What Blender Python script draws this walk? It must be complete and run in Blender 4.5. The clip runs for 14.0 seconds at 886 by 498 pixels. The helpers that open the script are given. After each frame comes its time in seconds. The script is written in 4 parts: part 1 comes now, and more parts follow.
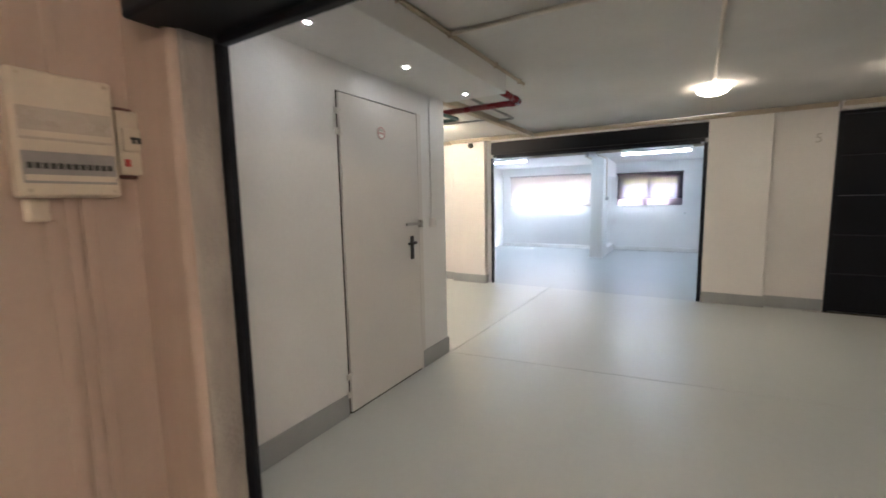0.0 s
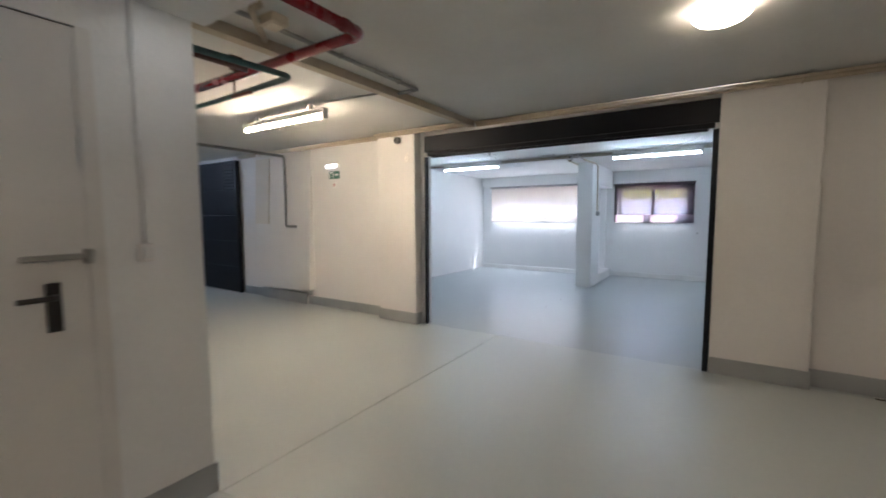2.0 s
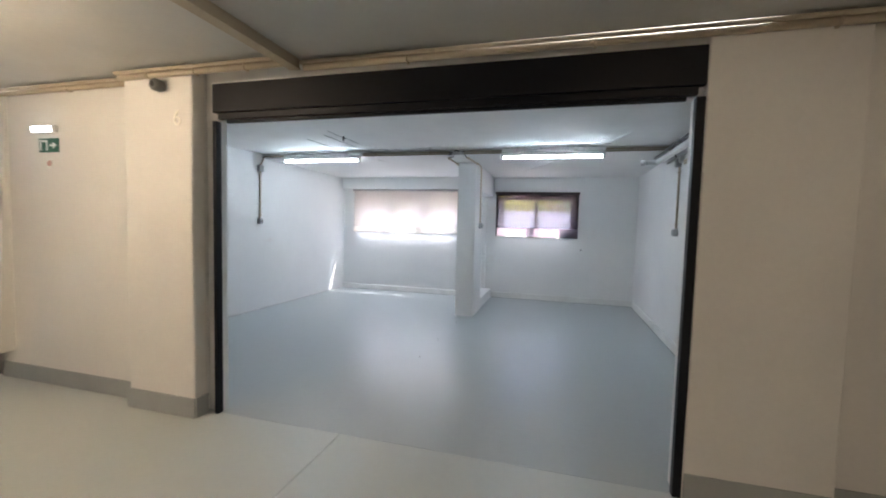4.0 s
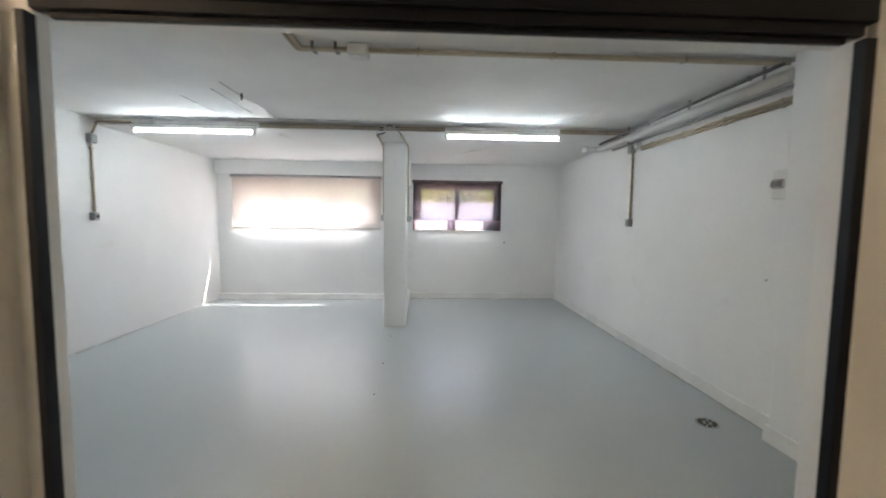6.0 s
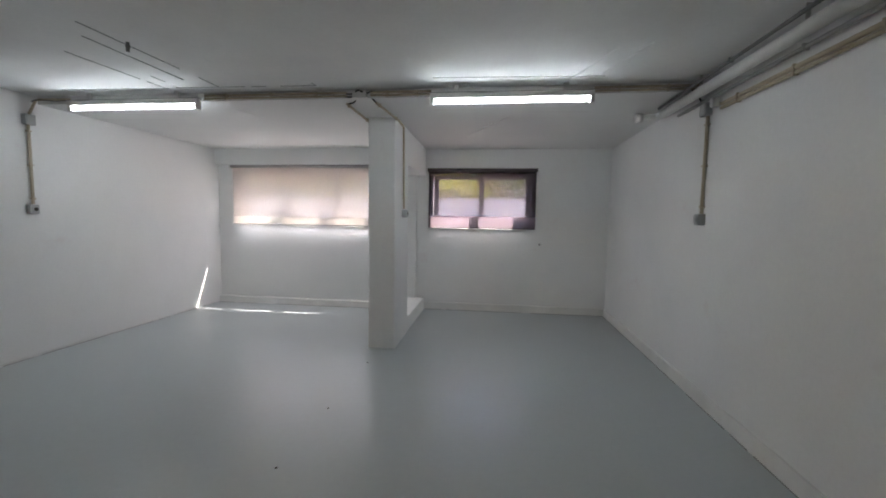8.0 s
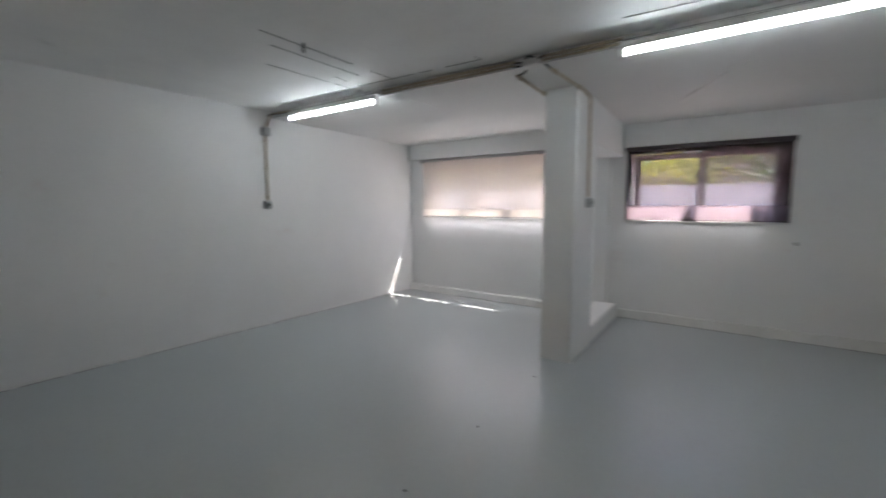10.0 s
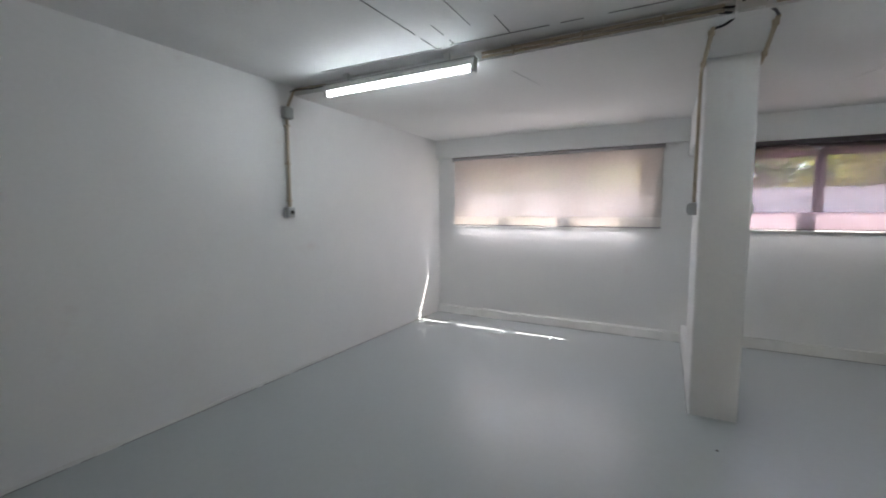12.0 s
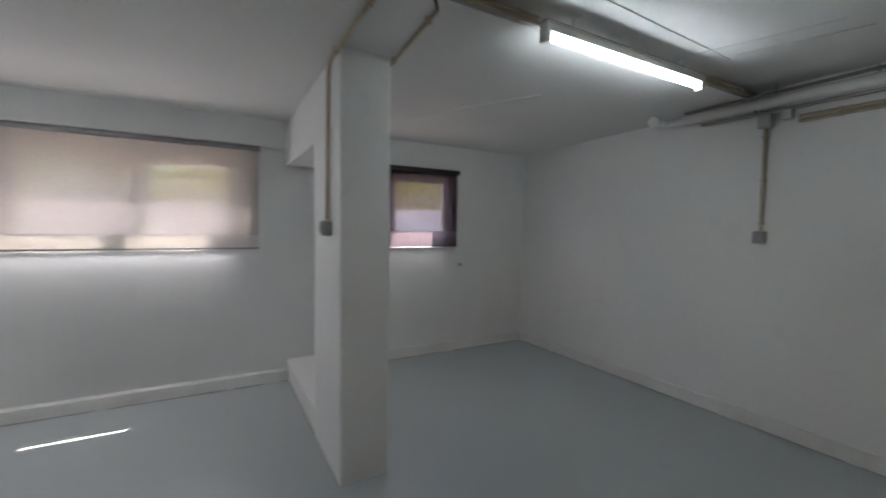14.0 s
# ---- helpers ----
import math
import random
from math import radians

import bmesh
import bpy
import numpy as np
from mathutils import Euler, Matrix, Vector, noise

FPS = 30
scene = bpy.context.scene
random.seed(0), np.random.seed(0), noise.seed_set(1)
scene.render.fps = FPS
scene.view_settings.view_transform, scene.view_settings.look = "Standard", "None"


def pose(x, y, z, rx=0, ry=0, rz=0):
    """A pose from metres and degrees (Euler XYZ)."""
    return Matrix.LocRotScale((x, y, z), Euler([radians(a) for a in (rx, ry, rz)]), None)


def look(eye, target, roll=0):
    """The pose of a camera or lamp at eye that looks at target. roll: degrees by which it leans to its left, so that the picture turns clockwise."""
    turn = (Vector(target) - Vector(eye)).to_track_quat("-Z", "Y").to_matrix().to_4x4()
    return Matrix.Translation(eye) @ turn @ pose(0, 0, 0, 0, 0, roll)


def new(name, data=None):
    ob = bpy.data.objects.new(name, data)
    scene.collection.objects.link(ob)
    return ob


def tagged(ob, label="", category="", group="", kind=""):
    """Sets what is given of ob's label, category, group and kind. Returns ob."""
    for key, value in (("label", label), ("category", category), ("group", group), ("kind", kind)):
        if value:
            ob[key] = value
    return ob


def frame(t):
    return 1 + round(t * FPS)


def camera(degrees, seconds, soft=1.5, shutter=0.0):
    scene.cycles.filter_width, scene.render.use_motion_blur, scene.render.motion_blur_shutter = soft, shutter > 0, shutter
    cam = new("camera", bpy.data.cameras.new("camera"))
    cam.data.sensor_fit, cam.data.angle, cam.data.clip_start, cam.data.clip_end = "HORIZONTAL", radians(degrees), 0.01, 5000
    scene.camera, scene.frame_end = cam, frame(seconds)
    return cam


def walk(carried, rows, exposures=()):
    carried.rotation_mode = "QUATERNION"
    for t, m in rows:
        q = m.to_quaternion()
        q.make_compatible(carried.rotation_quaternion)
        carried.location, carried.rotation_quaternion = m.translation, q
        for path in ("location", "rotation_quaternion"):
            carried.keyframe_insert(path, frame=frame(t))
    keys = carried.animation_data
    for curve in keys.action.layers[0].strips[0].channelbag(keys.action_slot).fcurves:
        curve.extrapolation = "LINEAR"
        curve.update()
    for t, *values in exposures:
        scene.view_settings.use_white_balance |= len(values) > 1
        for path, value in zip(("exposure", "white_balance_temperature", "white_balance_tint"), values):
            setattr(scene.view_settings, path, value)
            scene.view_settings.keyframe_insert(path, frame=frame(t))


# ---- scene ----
cam = camera(94.4, 14.0, soft=1.8, shutter=0.4)
PATH = [
    (0, (2.789, -6.242, 1.369), (1.769, -4.537, 1.139), -1.1),
    (0.5, (2.843, -5.714, 1.379), (1.68, -4.104, 1.142), -1.1),
    (1, (2.889, -5.213, 1.372), (1.655, -3.651, 1.179), -1.1),
    (1.5, (2.918, -4.652, 1.346), (1.745, -3.041, 1.175), -0.6),
    (2, (2.939, -4.111, 1.348), (1.85, -2.441, 1.184), -0.2),
    (2.5, (2.879, -3.583, 1.344), (1.939, -1.821, 1.221), 0.4),
    (3, (2.766, -3.094, 1.362), (1.957, -1.268, 1.254), 0.9),
    (5.3, (1.667, -1.801, 1.401), (1.522, 0.19, 1.278), 1.8),
    (5.5, (1.603, -1.763, 1.393), (1.521, 0.233, 1.282), 1.7),
    (6, (1.343, -1.465, 1.383), (1.436, 0.527, 1.232), 0.7),
    (6.5, (1.38, -0.955, 1.386), (1.437, 1.037, 1.218), 0.7),
    (7, (1.603, -0.637, 1.373), (1.542, 1.356, 1.214), 0.9),
    (9.5, (2.418, 0.096, 1.348), (1.684, 1.945, 1.14), 0.0),
    (10, (2.142, 0.276, 1.339), (1.014, 1.914, 1.132), -0.0),
    (10.5, (1.83, 0.383, 1.357), (0.297, 1.651, 1.152), 0.7),
    (11, (1.423, 0.401, 1.372), (-0.061, 1.726, 1.172), -0.8),
    (11.5, (1.048, 0.467, 1.345), (-0.219, 2.002, 1.149), -0.6),
    (12, (0.642, 0.565, 1.36), (-0.299, 2.321, 1.178), -0.1),
    (12.5, (0.314, 0.716, 1.384), (-0.177, 2.649, 1.242), 0.9),
    (13, (0.115, 0.988, 1.385), (0.113, 2.985, 1.283), 1.1),
    (13.5, (0.076, 1.294, 1.393), (0.613, 3.218, 1.297), 0.8),
    (14, (0.259, 1.573, 1.391), (1.243, 3.311, 1.285), 0.9),
]
EXPOSURES = [(0, 5.05, 5450, 12), (1, 4.75, 5450, 12), (2, 4.45, 5500, 12), (3, 4.45, 5550, 12), (5.3, 4.35, 6350, 11), (6, 4.6, 6450, 11), (6.5, 4.4, 6450, 12), (7, 4.1, 6450, 13), (9.5, 3.6, 6450, 14), (10.5, 3.8, 6450, 14), (11.5, 3.8, 6400, 14), (12.5, 3.6, 6400, 14), (13, 3.5, 6400, 13), (14, 3.3, 6400, 12)]
walk(cam, [(t, look(eye, target, roll)) for t, eye, target, roll in PATH], EXPOSURES)

# ---- sky and sun ----
world = bpy.data.worlds.new("world")
scene.world = world
world.use_nodes = True
wn = world.node_tree
sky = wn.nodes.new("ShaderNodeTexSky")
sky.sky_type = "NISHITA"
sky.sun_disc = False
sky.sun_elevation = radians(59)
sky.sun_rotation = radians(42)
wn.nodes["Background"].inputs["Strength"].default_value = 0.15
wn.links.new(sky.outputs["Color"], wn.nodes["Background"].inputs["Color"])
sun = new("sun", bpy.data.lights.new("sun", "SUN"))
sun.data.energy, sun.data.angle, sun.data.color = 5.0, radians(0.5), (1.0, 0.94, 0.86)
sun.matrix_world = look((4.0, 9.9, 11.18), (0, 5.46, 1.18))

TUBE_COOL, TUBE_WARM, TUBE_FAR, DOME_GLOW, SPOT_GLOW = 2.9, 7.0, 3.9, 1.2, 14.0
# strength of the unseen lamp added in the first room
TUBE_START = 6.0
# area lamps added for daylight at the blinds: cloth-wide sheets, and hem strips aimed downwards
for at, wide, tall, watts, drop in (((-0.59, 5.425, 1.62), 2.3, 0.74, 0.65, 0.3), ((1.90, 5.445, 1.60), 1.36, 0.68, 0.06, 0.3),
                                    ((-0.66, 5.40, 1.185), 2.1, 0.06, 0.36, 1.9), ((1.86, 5.45, 1.18), 1.25, 0.06, 0.07, 1.9)):
    lamp = new("window_fill_light", bpy.data.lights.new("window_fill_light", "AREA"))
    lamp.data.shape, lamp.data.size, lamp.data.size_y = "RECTANGLE", wide, tall
    lamp.data.energy, lamp.data.color = watts, (1.0, 0.95, 0.97)
    lamp.matrix_world = look(at, (at[0], at[1] - 1.0, at[2] - drop))


# ---- materials ----
def nodes_of(name):
    m = bpy.data.materials.new(name)
    m.use_nodes = True
    t = m.node_tree
    return m, t, t.nodes["Principled BSDF"]


def mixed(t, a, b, fac):
    n = t.nodes.new("ShaderNodeMix")
    n.data_type = "RGBA"
    n.inputs[6].default_value, n.inputs[7].default_value = (*a, 1), (*b, 1)
    t.links.new(fac, n.inputs[0])
    return n


def noise_of(t, scale, detail=4.0, lo=0.35, hi=0.65, rough=0.55, stretch=None):
    co = t.nodes.new("ShaderNodeTexCoord")
    n = t.nodes.new("ShaderNodeTexNoise")
    n.inputs["Scale"].default_value, n.inputs["Detail"].default_value, n.inputs["Roughness"].default_value = scale, detail, rough
    if stretch:
        mp = t.nodes.new("ShaderNodeMapping")
        mp.inputs["Scale"].default_value = stretch
        t.links.new(co.outputs["Object"], mp.inputs[0])
        t.links.new(mp.outputs[0], n.inputs["Vector"])
    else:
        t.links.new(co.outputs["Object"], n.inputs["Vector"])
    r = t.nodes.new("ShaderNodeMapRange")
    r.inputs[1].default_value, r.inputs[2].default_value = lo, hi
    t.links.new(n.outputs["Fac"], r.inputs[0])
    return r.outputs[0]


def surface(name, a, b, rough=0.6, rough2=None, big=1.2, grain=60.0, bump=0.15, depth=0.004, metal=0.0, stretch=None, coat=0.0, third=None, span=(0.35, 0.65), spec=0.5):
    """Two tones mixed by a large and a fine noise, uneven gloss and a fine relief."""
    m, t, p = nodes_of(name)
    large = noise_of(t, big, lo=span[0], hi=span[1], stretch=stretch)
    fine = noise_of(t, grain, 6.0)
    c1 = mixed(t, a, b, large)
    add = t.nodes.new("ShaderNodeMix")
    add.data_type, add.blend_type = "RGBA", "MULTIPLY"
    add.inputs[0].default_value = 0.10
    t.links.new(c1.outputs[2], add.inputs[6])
    g = mixed(t, (0.75, 0.75, 0.75), (1, 1, 1), fine)
    t.links.new(g.outputs[2], add.inputs[7])
    last = add.outputs[2]
    if third:
        spots = noise_of(t, third[1], 5.0, third[2], third[3])
        mm = t.nodes.new("ShaderNodeMix")
        mm.data_type = "RGBA"
        mm.inputs[7].default_value = (*third[0], 1)
        t.links.new(spots, mm.inputs[0])
        t.links.new(last, mm.inputs[6])
        last = mm.outputs[2]
    t.links.new(last, p.inputs["Base Color"])
    rr = t.nodes.new("ShaderNodeMapRange")
    rr.inputs[3].default_value, rr.inputs[4].default_value = rough, rough if rough2 is None else rough2
    t.links.new(large, rr.inputs[0])
    t.links.new(rr.outputs[0], p.inputs["Roughness"])
    p.inputs["Metallic"].default_value = metal
    p.inputs["Coat Weight"].default_value = coat
    p.inputs["Specular IOR Level"].default_value = spec
    if bump:
        bp = t.nodes.new("ShaderNodeBump")
        bp.inputs["Strength"].default_value, bp.inputs["Distance"].default_value = bump, depth
        t.links.new(fine, bp.inputs["Height"])
        t.links.new(bp.outputs[0], p.inputs["Normal"])
    return m


def glow(name, color, strength):
    m, t, p = nodes_of(name)
    p.inputs["Base Color"].default_value = (0.9, 0.9, 0.9, 1)
    p.inputs["Emission Color"].default_value = (*color, 1)
    p.inputs["Emission Strength"].default_value = strength
    return m


def fabric(name, color, through_part, glowing, tint=None):
    """Woven screen cloth: part holes, part light passing through the threads, the rest plain cloth."""
    m, t, p = nodes_of(name)
    out = t.nodes["Material Output"]
    fine = noise_of(t, 90.0, 3.0)
    c = mixed(t, tuple(v * 0.9 for v in color), color, fine)
    t.links.new(c.outputs[2], p.inputs["Base Color"])
    p.inputs["Roughness"].default_value = 0.9
    tl = t.nodes.new("ShaderNodeBsdfTranslucent")
    if tint:
        tl.inputs["Color"].default_value = (*tint, 1)
    else:
        t.links.new(c.outputs[2], tl.inputs["Color"])
    tr = t.nodes.new("ShaderNodeBsdfTransparent")
    m1, m2 = t.nodes.new("ShaderNodeMixShader"), t.nodes.new("ShaderNodeMixShader")
    m1.inputs[0].default_value, m2.inputs[0].default_value = glowing, through_part
    t.links.new(p.outputs[0], m1.inputs[1])
    t.links.new(tl.outputs[0], m1.inputs[2])
    t.links.new(m1.outputs[0], m2.inputs[1])
    t.links.new(tr.outputs[0], m2.inputs[2])
    t.links.new(m2.outputs[0], out.inputs["Surface"])
    return m


def glass(name):
    m, t, p = nodes_of(name)
    p.inputs["Base Color"].default_value = (0.95, 0.97, 0.96, 1)
    p.inputs["Roughness"].default_value = 0.02
    p.inputs["Transmission Weight"].default_value = 1.0
    p.inputs["IOR"].default_value = 1.05
    return m


WALL = surface("white_wall_paint", (0.80, 0.80, 0.79), (0.75, 0.755, 0.75), 0.55, 0.65, 0.9, 45.0, 0.12, 0.003, third=((0.68, 0.62, 0.61), 2.3, 0.66, 0.85))
WARMWALL = surface("cream_white_wall_paint", (0.78, 0.76, 0.73), (0.73, 0.71, 0.68), 0.42, 0.5, 0.8, 40.0, 0.12, 0.003)
PINKWALL = surface("peach_wall_paint", (0.48, 0.37, 0.295), (0.43, 0.33, 0.26), 0.6, 0.7, 1.6, 40.0, 0.2, 0.003, stretch=(3, 3, 0.5))
PLASTER = surface("grey_bare_plaster", (0.42, 0.38, 0.33), (0.30, 0.27, 0.24), 0.8, 0.9, 7.0, 60.0, 0.5, 0.006, stretch=(1, 1, 0.3))
CEIL = surface("white_ceiling_paint", (0.80, 0.80, 0.79), (0.74, 0.74, 0.73), 0.75, 0.8, 1.6, 35.0, 0.18, 0.004, third=((0.58, 0.58, 0.57), 3.0, 0.68, 0.85))
SMOOTHCEIL = surface("smooth_white_ceiling_paint", (0.76, 0.76, 0.75), (0.72, 0.72, 0.71), 0.7, 0.75, 0.8, 30.0, 0.08, 0.003)
CORRCEIL = surface("corridor_ceiling_paint", (0.68, 0.67, 0.64), (0.61, 0.60, 0.57), 0.75, 0.8, 1.0, 35.0, 0.2, 0.004)
FLOOR = surface("grey_epoxy_floor_paint", (0.43, 0.465, 0.47), (0.395, 0.43, 0.435), 0.30, 0.36, 0.5, 25.0, 0.0, 0.001, span=(0.1, 0.9))
CFLOOR = surface("pale_grey_floor_paint", (0.56, 0.585, 0.56), (0.50, 0.53, 0.51), 0.34, 0.38, 0.5, 25.0, 0.0, 0.001, span=(0.1, 0.9))
JOINT = surface("dark_joint_filler", (0.035, 0.03, 0.028), (0.06, 0.05, 0.045), 0.8)
SEAM = surface("grey_crack_and_edge_line", (0.24, 0.24, 0.235), (0.36, 0.36, 0.35), 0.8, 0.9, 8.0)
BASE = surface("grey_skirting_paint", (0.36, 0.375, 0.38), (0.32, 0.335, 0.34), 0.5, 0.6, 2.0, 40.0, 0.15, 0.003)
WBASE = surface("white_skirting_paint", (0.76, 0.76, 0.74), (0.68, 0.68, 0.66), 0.5, 0.6, 3.0, 30.0, 0.3, 0.005)
BLACK = surface("black_coated_steel", (0.007, 0.008, 0.012), (0.010, 0.011, 0.015), 0.42, 0.5, 1.5, 80.0, 0.05, 0.001, spec=0.22)
DOORPAINT = surface("off_white_door_enamel", (0.70, 0.68, 0.65), (0.66, 0.645, 0.615), 0.38, 0.46, 1.0, 60.0, 0.04, 0.001)
# near-black for the shade in gaps and slots, and for small dark metal stubs
DARKGAP = surface("dark_gap", (0.05, 0.045, 0.04), (0.07, 0.06, 0.055), 0.8)
STEEL = surface("brushed_steel", (0.50, 0.49, 0.47), (0.42, 0.41, 0.39), 0.35, 0.45, 6.0, 200.0, 0.05, 0.0005, metal=1.0)
DARKMETAL = surface("dark_bronze_metal", (0.020, 0.017, 0.015), (0.030, 0.026, 0.023), 0.35, 0.45, 6.0, 150.0, 0.05, 0.0005, metal=0.3)
RED = surface("red_pipe_paint", (0.24, 0.018, 0.024), (0.18, 0.016, 0.02), 0.22, 0.32, 5.0, 60.0, 0.08, 0.001)
GREEN = surface("dark_green_pipe_paint", (0.06, 0.125, 0.125), (0.05, 0.10, 0.105), 0.4, 0.5, 5.0, 60.0, 0.08, 0.001)
BROWNPIPE = surface("rust_brown_pipe", (0.14, 0.055, 0.045), (0.10, 0.045, 0.04), 0.5, 0.6, 5.0)
CONDUIT = surface("cream_plastic_conduit", (0.52, 0.45, 0.34), (0.45, 0.38, 0.28), 0.7, 0.8, 4.0, 50.0, 0.1, 0.002, stretch=(0.5, 0.5, 0.5), third=((0.30, 0.25, 0.19), 6.0, 0.62, 0.8))
GREYPIPE = surface("grey_plastic_pipe", (0.36, 0.36, 0.35), (0.30, 0.30, 0.29), 0.45, 0.55, 5.0)
DARKPIPE = surface("dark_grey_steel_pipe", (0.17, 0.17, 0.165), (0.13, 0.13, 0.125), 0.45, 0.5, 5.0)
WHITEPVC = surface("white_plastic", (0.72, 0.72, 0.70), (0.67, 0.67, 0.65), 0.4, 0.5, 5.0, 80.0, 0.03, 0.0005)
GREYPVC = surface("grey_plastic", (0.40, 0.41, 0.41), (0.35, 0.36, 0.36), 0.45, 0.5, 8.0, 80.0, 0.05, 0.0005)
LAMPSTEEL = surface("white_lamp_enamel", (0.74, 0.74, 0.72), (0.68, 0.68, 0.66), 0.45, 0.5, 5.0, 80.0, 0.03, 0.0005)
CREAMPVC = surface("yellowed_cream_plastic", (0.62, 0.54, 0.42), (0.56, 0.48, 0.37), 0.4, 0.5, 6.0, 80.0, 0.03, 0.0005)
PANEL = surface("pale_cream_panel", (0.72, 0.67, 0.58), (0.68, 0.63, 0.54), 0.5)
CLEARPVC = surface("smoked_plastic_window", (0.36, 0.34, 0.32), (0.30, 0.285, 0.27), 0.2, 0.25, 9.0)
MILKYPVC = surface("yellowed_clear_plastic", (0.50, 0.44, 0.36), (0.44, 0.38, 0.31), 0.25, 0.3, 9.0)
CABLE = surface("black_cable_sheath", (0.02, 0.02, 0.02), (0.035, 0.035, 0.035), 0.5)
REDPVC = surface("red_plastic", (0.45, 0.05, 0.04), (0.38, 0.04, 0.035), 0.4)
SIGNGREEN = surface("green_sign_face", (0.014, 0.11, 0.065), (0.012, 0.09, 0.055), 0.4)
SIGNWHITE = surface("white_sign_face", (0.80, 0.80, 0.78), (0.76, 0.76, 0.74), 0.4)
SIGNRED = surface("faded_red_sign_face", (0.55, 0.33, 0.30), (0.50, 0.30, 0.28), 0.5)
NUMBER = surface("pale_brass_number", (0.94, 0.92, 0.86), (0.90, 0.88, 0.80), 0.35, 0.45, 20.0)
NUMGREY = surface("grey_number", (0.50, 0.48, 0.44), (0.46, 0.44, 0.41), 0.4)
WINFRAME = surface("dark_purple_brown_frame", (0.022, 0.012, 0.016), (0.017, 0.010, 0.013), 0.4, 0.5, 5.0, 90.0, 0.05, 0.001)
WINFRAME2 = surface("grey_brown_window_frame", (0.10, 0.075, 0.065), (0.08, 0.06, 0.055), 0.4, 0.5, 5.0)
ROLLER = surface("grey_roller_tube", (0.38, 0.36, 0.37), (0.34, 0.32, 0.33), 0.5)
SHEER = fabric("pale_screen_fabric", (0.72, 0.66, 0.62), 0.225, 0.165)
DARKSHEER = fabric("dark_plum_screen_fabric", (0.03, 0.015, 0.022), 0.37, 0.20, (0.34, 0.26, 0.30))
# opaque bands added for the sunlit blind foot, the glow tuned into their tint
SHEERSUN = fabric("sunlit_band_pale_fabric", (0.73, 0.69, 0.655), 0.0, 0.30)
DARKSUN = fabric("sunlit_band_plum_fabric", (0.03, 0.015, 0.022), 0.0, 0.40, (0.66, 0.57, 0.60))
GLASS = glass("window_glass")
STONE = surface("outdoor_pale_wall_render", (0.52, 0.52, 0.54), (0.46, 0.46, 0.48), 0.8, 0.9, 0.6, 20.0, 0.2, 0.01)
PAVING = surface("pinkish_paving", (0.40, 0.31, 0.29), (0.33, 0.26, 0.24), 0.8, 0.9, 0.5, 12.0, 0.3, 0.01)
FACADE = surface("facade_render", (0.50, 0.47, 0.42), (0.45, 0.42, 0.38), 0.8)
BARK = surface("bark", (0.12, 0.085, 0.06), (0.07, 0.05, 0.035), 0.9, 0.95, 6.0, 30.0, 0.8, 0.02)
LEAF = fabric("leaf_green", (0.30, 0.40, 0.06), 0.0, 0.55)
LEAF2 = fabric("yellow_green_leaf", (0.48, 0.46, 0.07), 0.0, 0.55)
COOLGLOW = glow("cool_tube_glow", (0.87, 0.965, 1.0), TUBE_COOL)
WARMGLOW = glow("warm_tube_glow", (1.0, 0.74, 0.46), TUBE_WARM)
STARTGLOW = glow("first_room_unseen_tube_glow", (1.0, 0.74, 0.50), TUBE_START)
FARGLOW = glow("far_tube_glow", (0.75, 0.85, 1.0), TUBE_FAR)
DOMEGLOW = glow("dome_lamp_glow", (1.0, 0.76, 0.50), DOME_GLOW)
SPOTGLOW = glow("spot_lamp_glow", (1.0, 0.90, 0.76), SPOT_GLOW)
EXITGLOW = glow("emergency_lamp_diffuser", (1.0, 0.92, 0.8), 0.6)


# ---- building helpers ----
def bx(bm, x0, x1, y0, y1, z0, z1, bevel=0.0, seg=2):
    made = bmesh.ops.create_cube(bm, size=1.0)["verts"]
    for v in made:
        v.co = Vector(((x0 + x1) / 2 + v.co.x * (x1 - x0), (y0 + y1) / 2 + v.co.y * (y1 - y0), (z0 + z1) / 2 + v.co.z * (z1 - z0)))
    if bevel:
        edges = list({e for v in made for e in v.link_edges})
        bmesh.ops.bevel(bm, geom=edges, offset=bevel, segments=seg, affect="EDGES", profile=0.5)
    return bm


def hexa(bm, low, high):
    """A solid between two rings of corner points."""
    a = [bm.verts.new(p) for p in low]
    b = [bm.verts.new(p) for p in high]
    n = len(a)
    bm.faces.new(a[::-1])
    bm.faces.new(b)
    for i in range(n):
        bm.faces.new((a[i], a[(i + 1) % n], b[(i + 1) % n], b[i]))
    return bm


def prism(bm, pts, z0, z1):
    return hexa(bm, [(x, y, z0) for x, y in pts], [(x, y, z1) for x, y in pts])


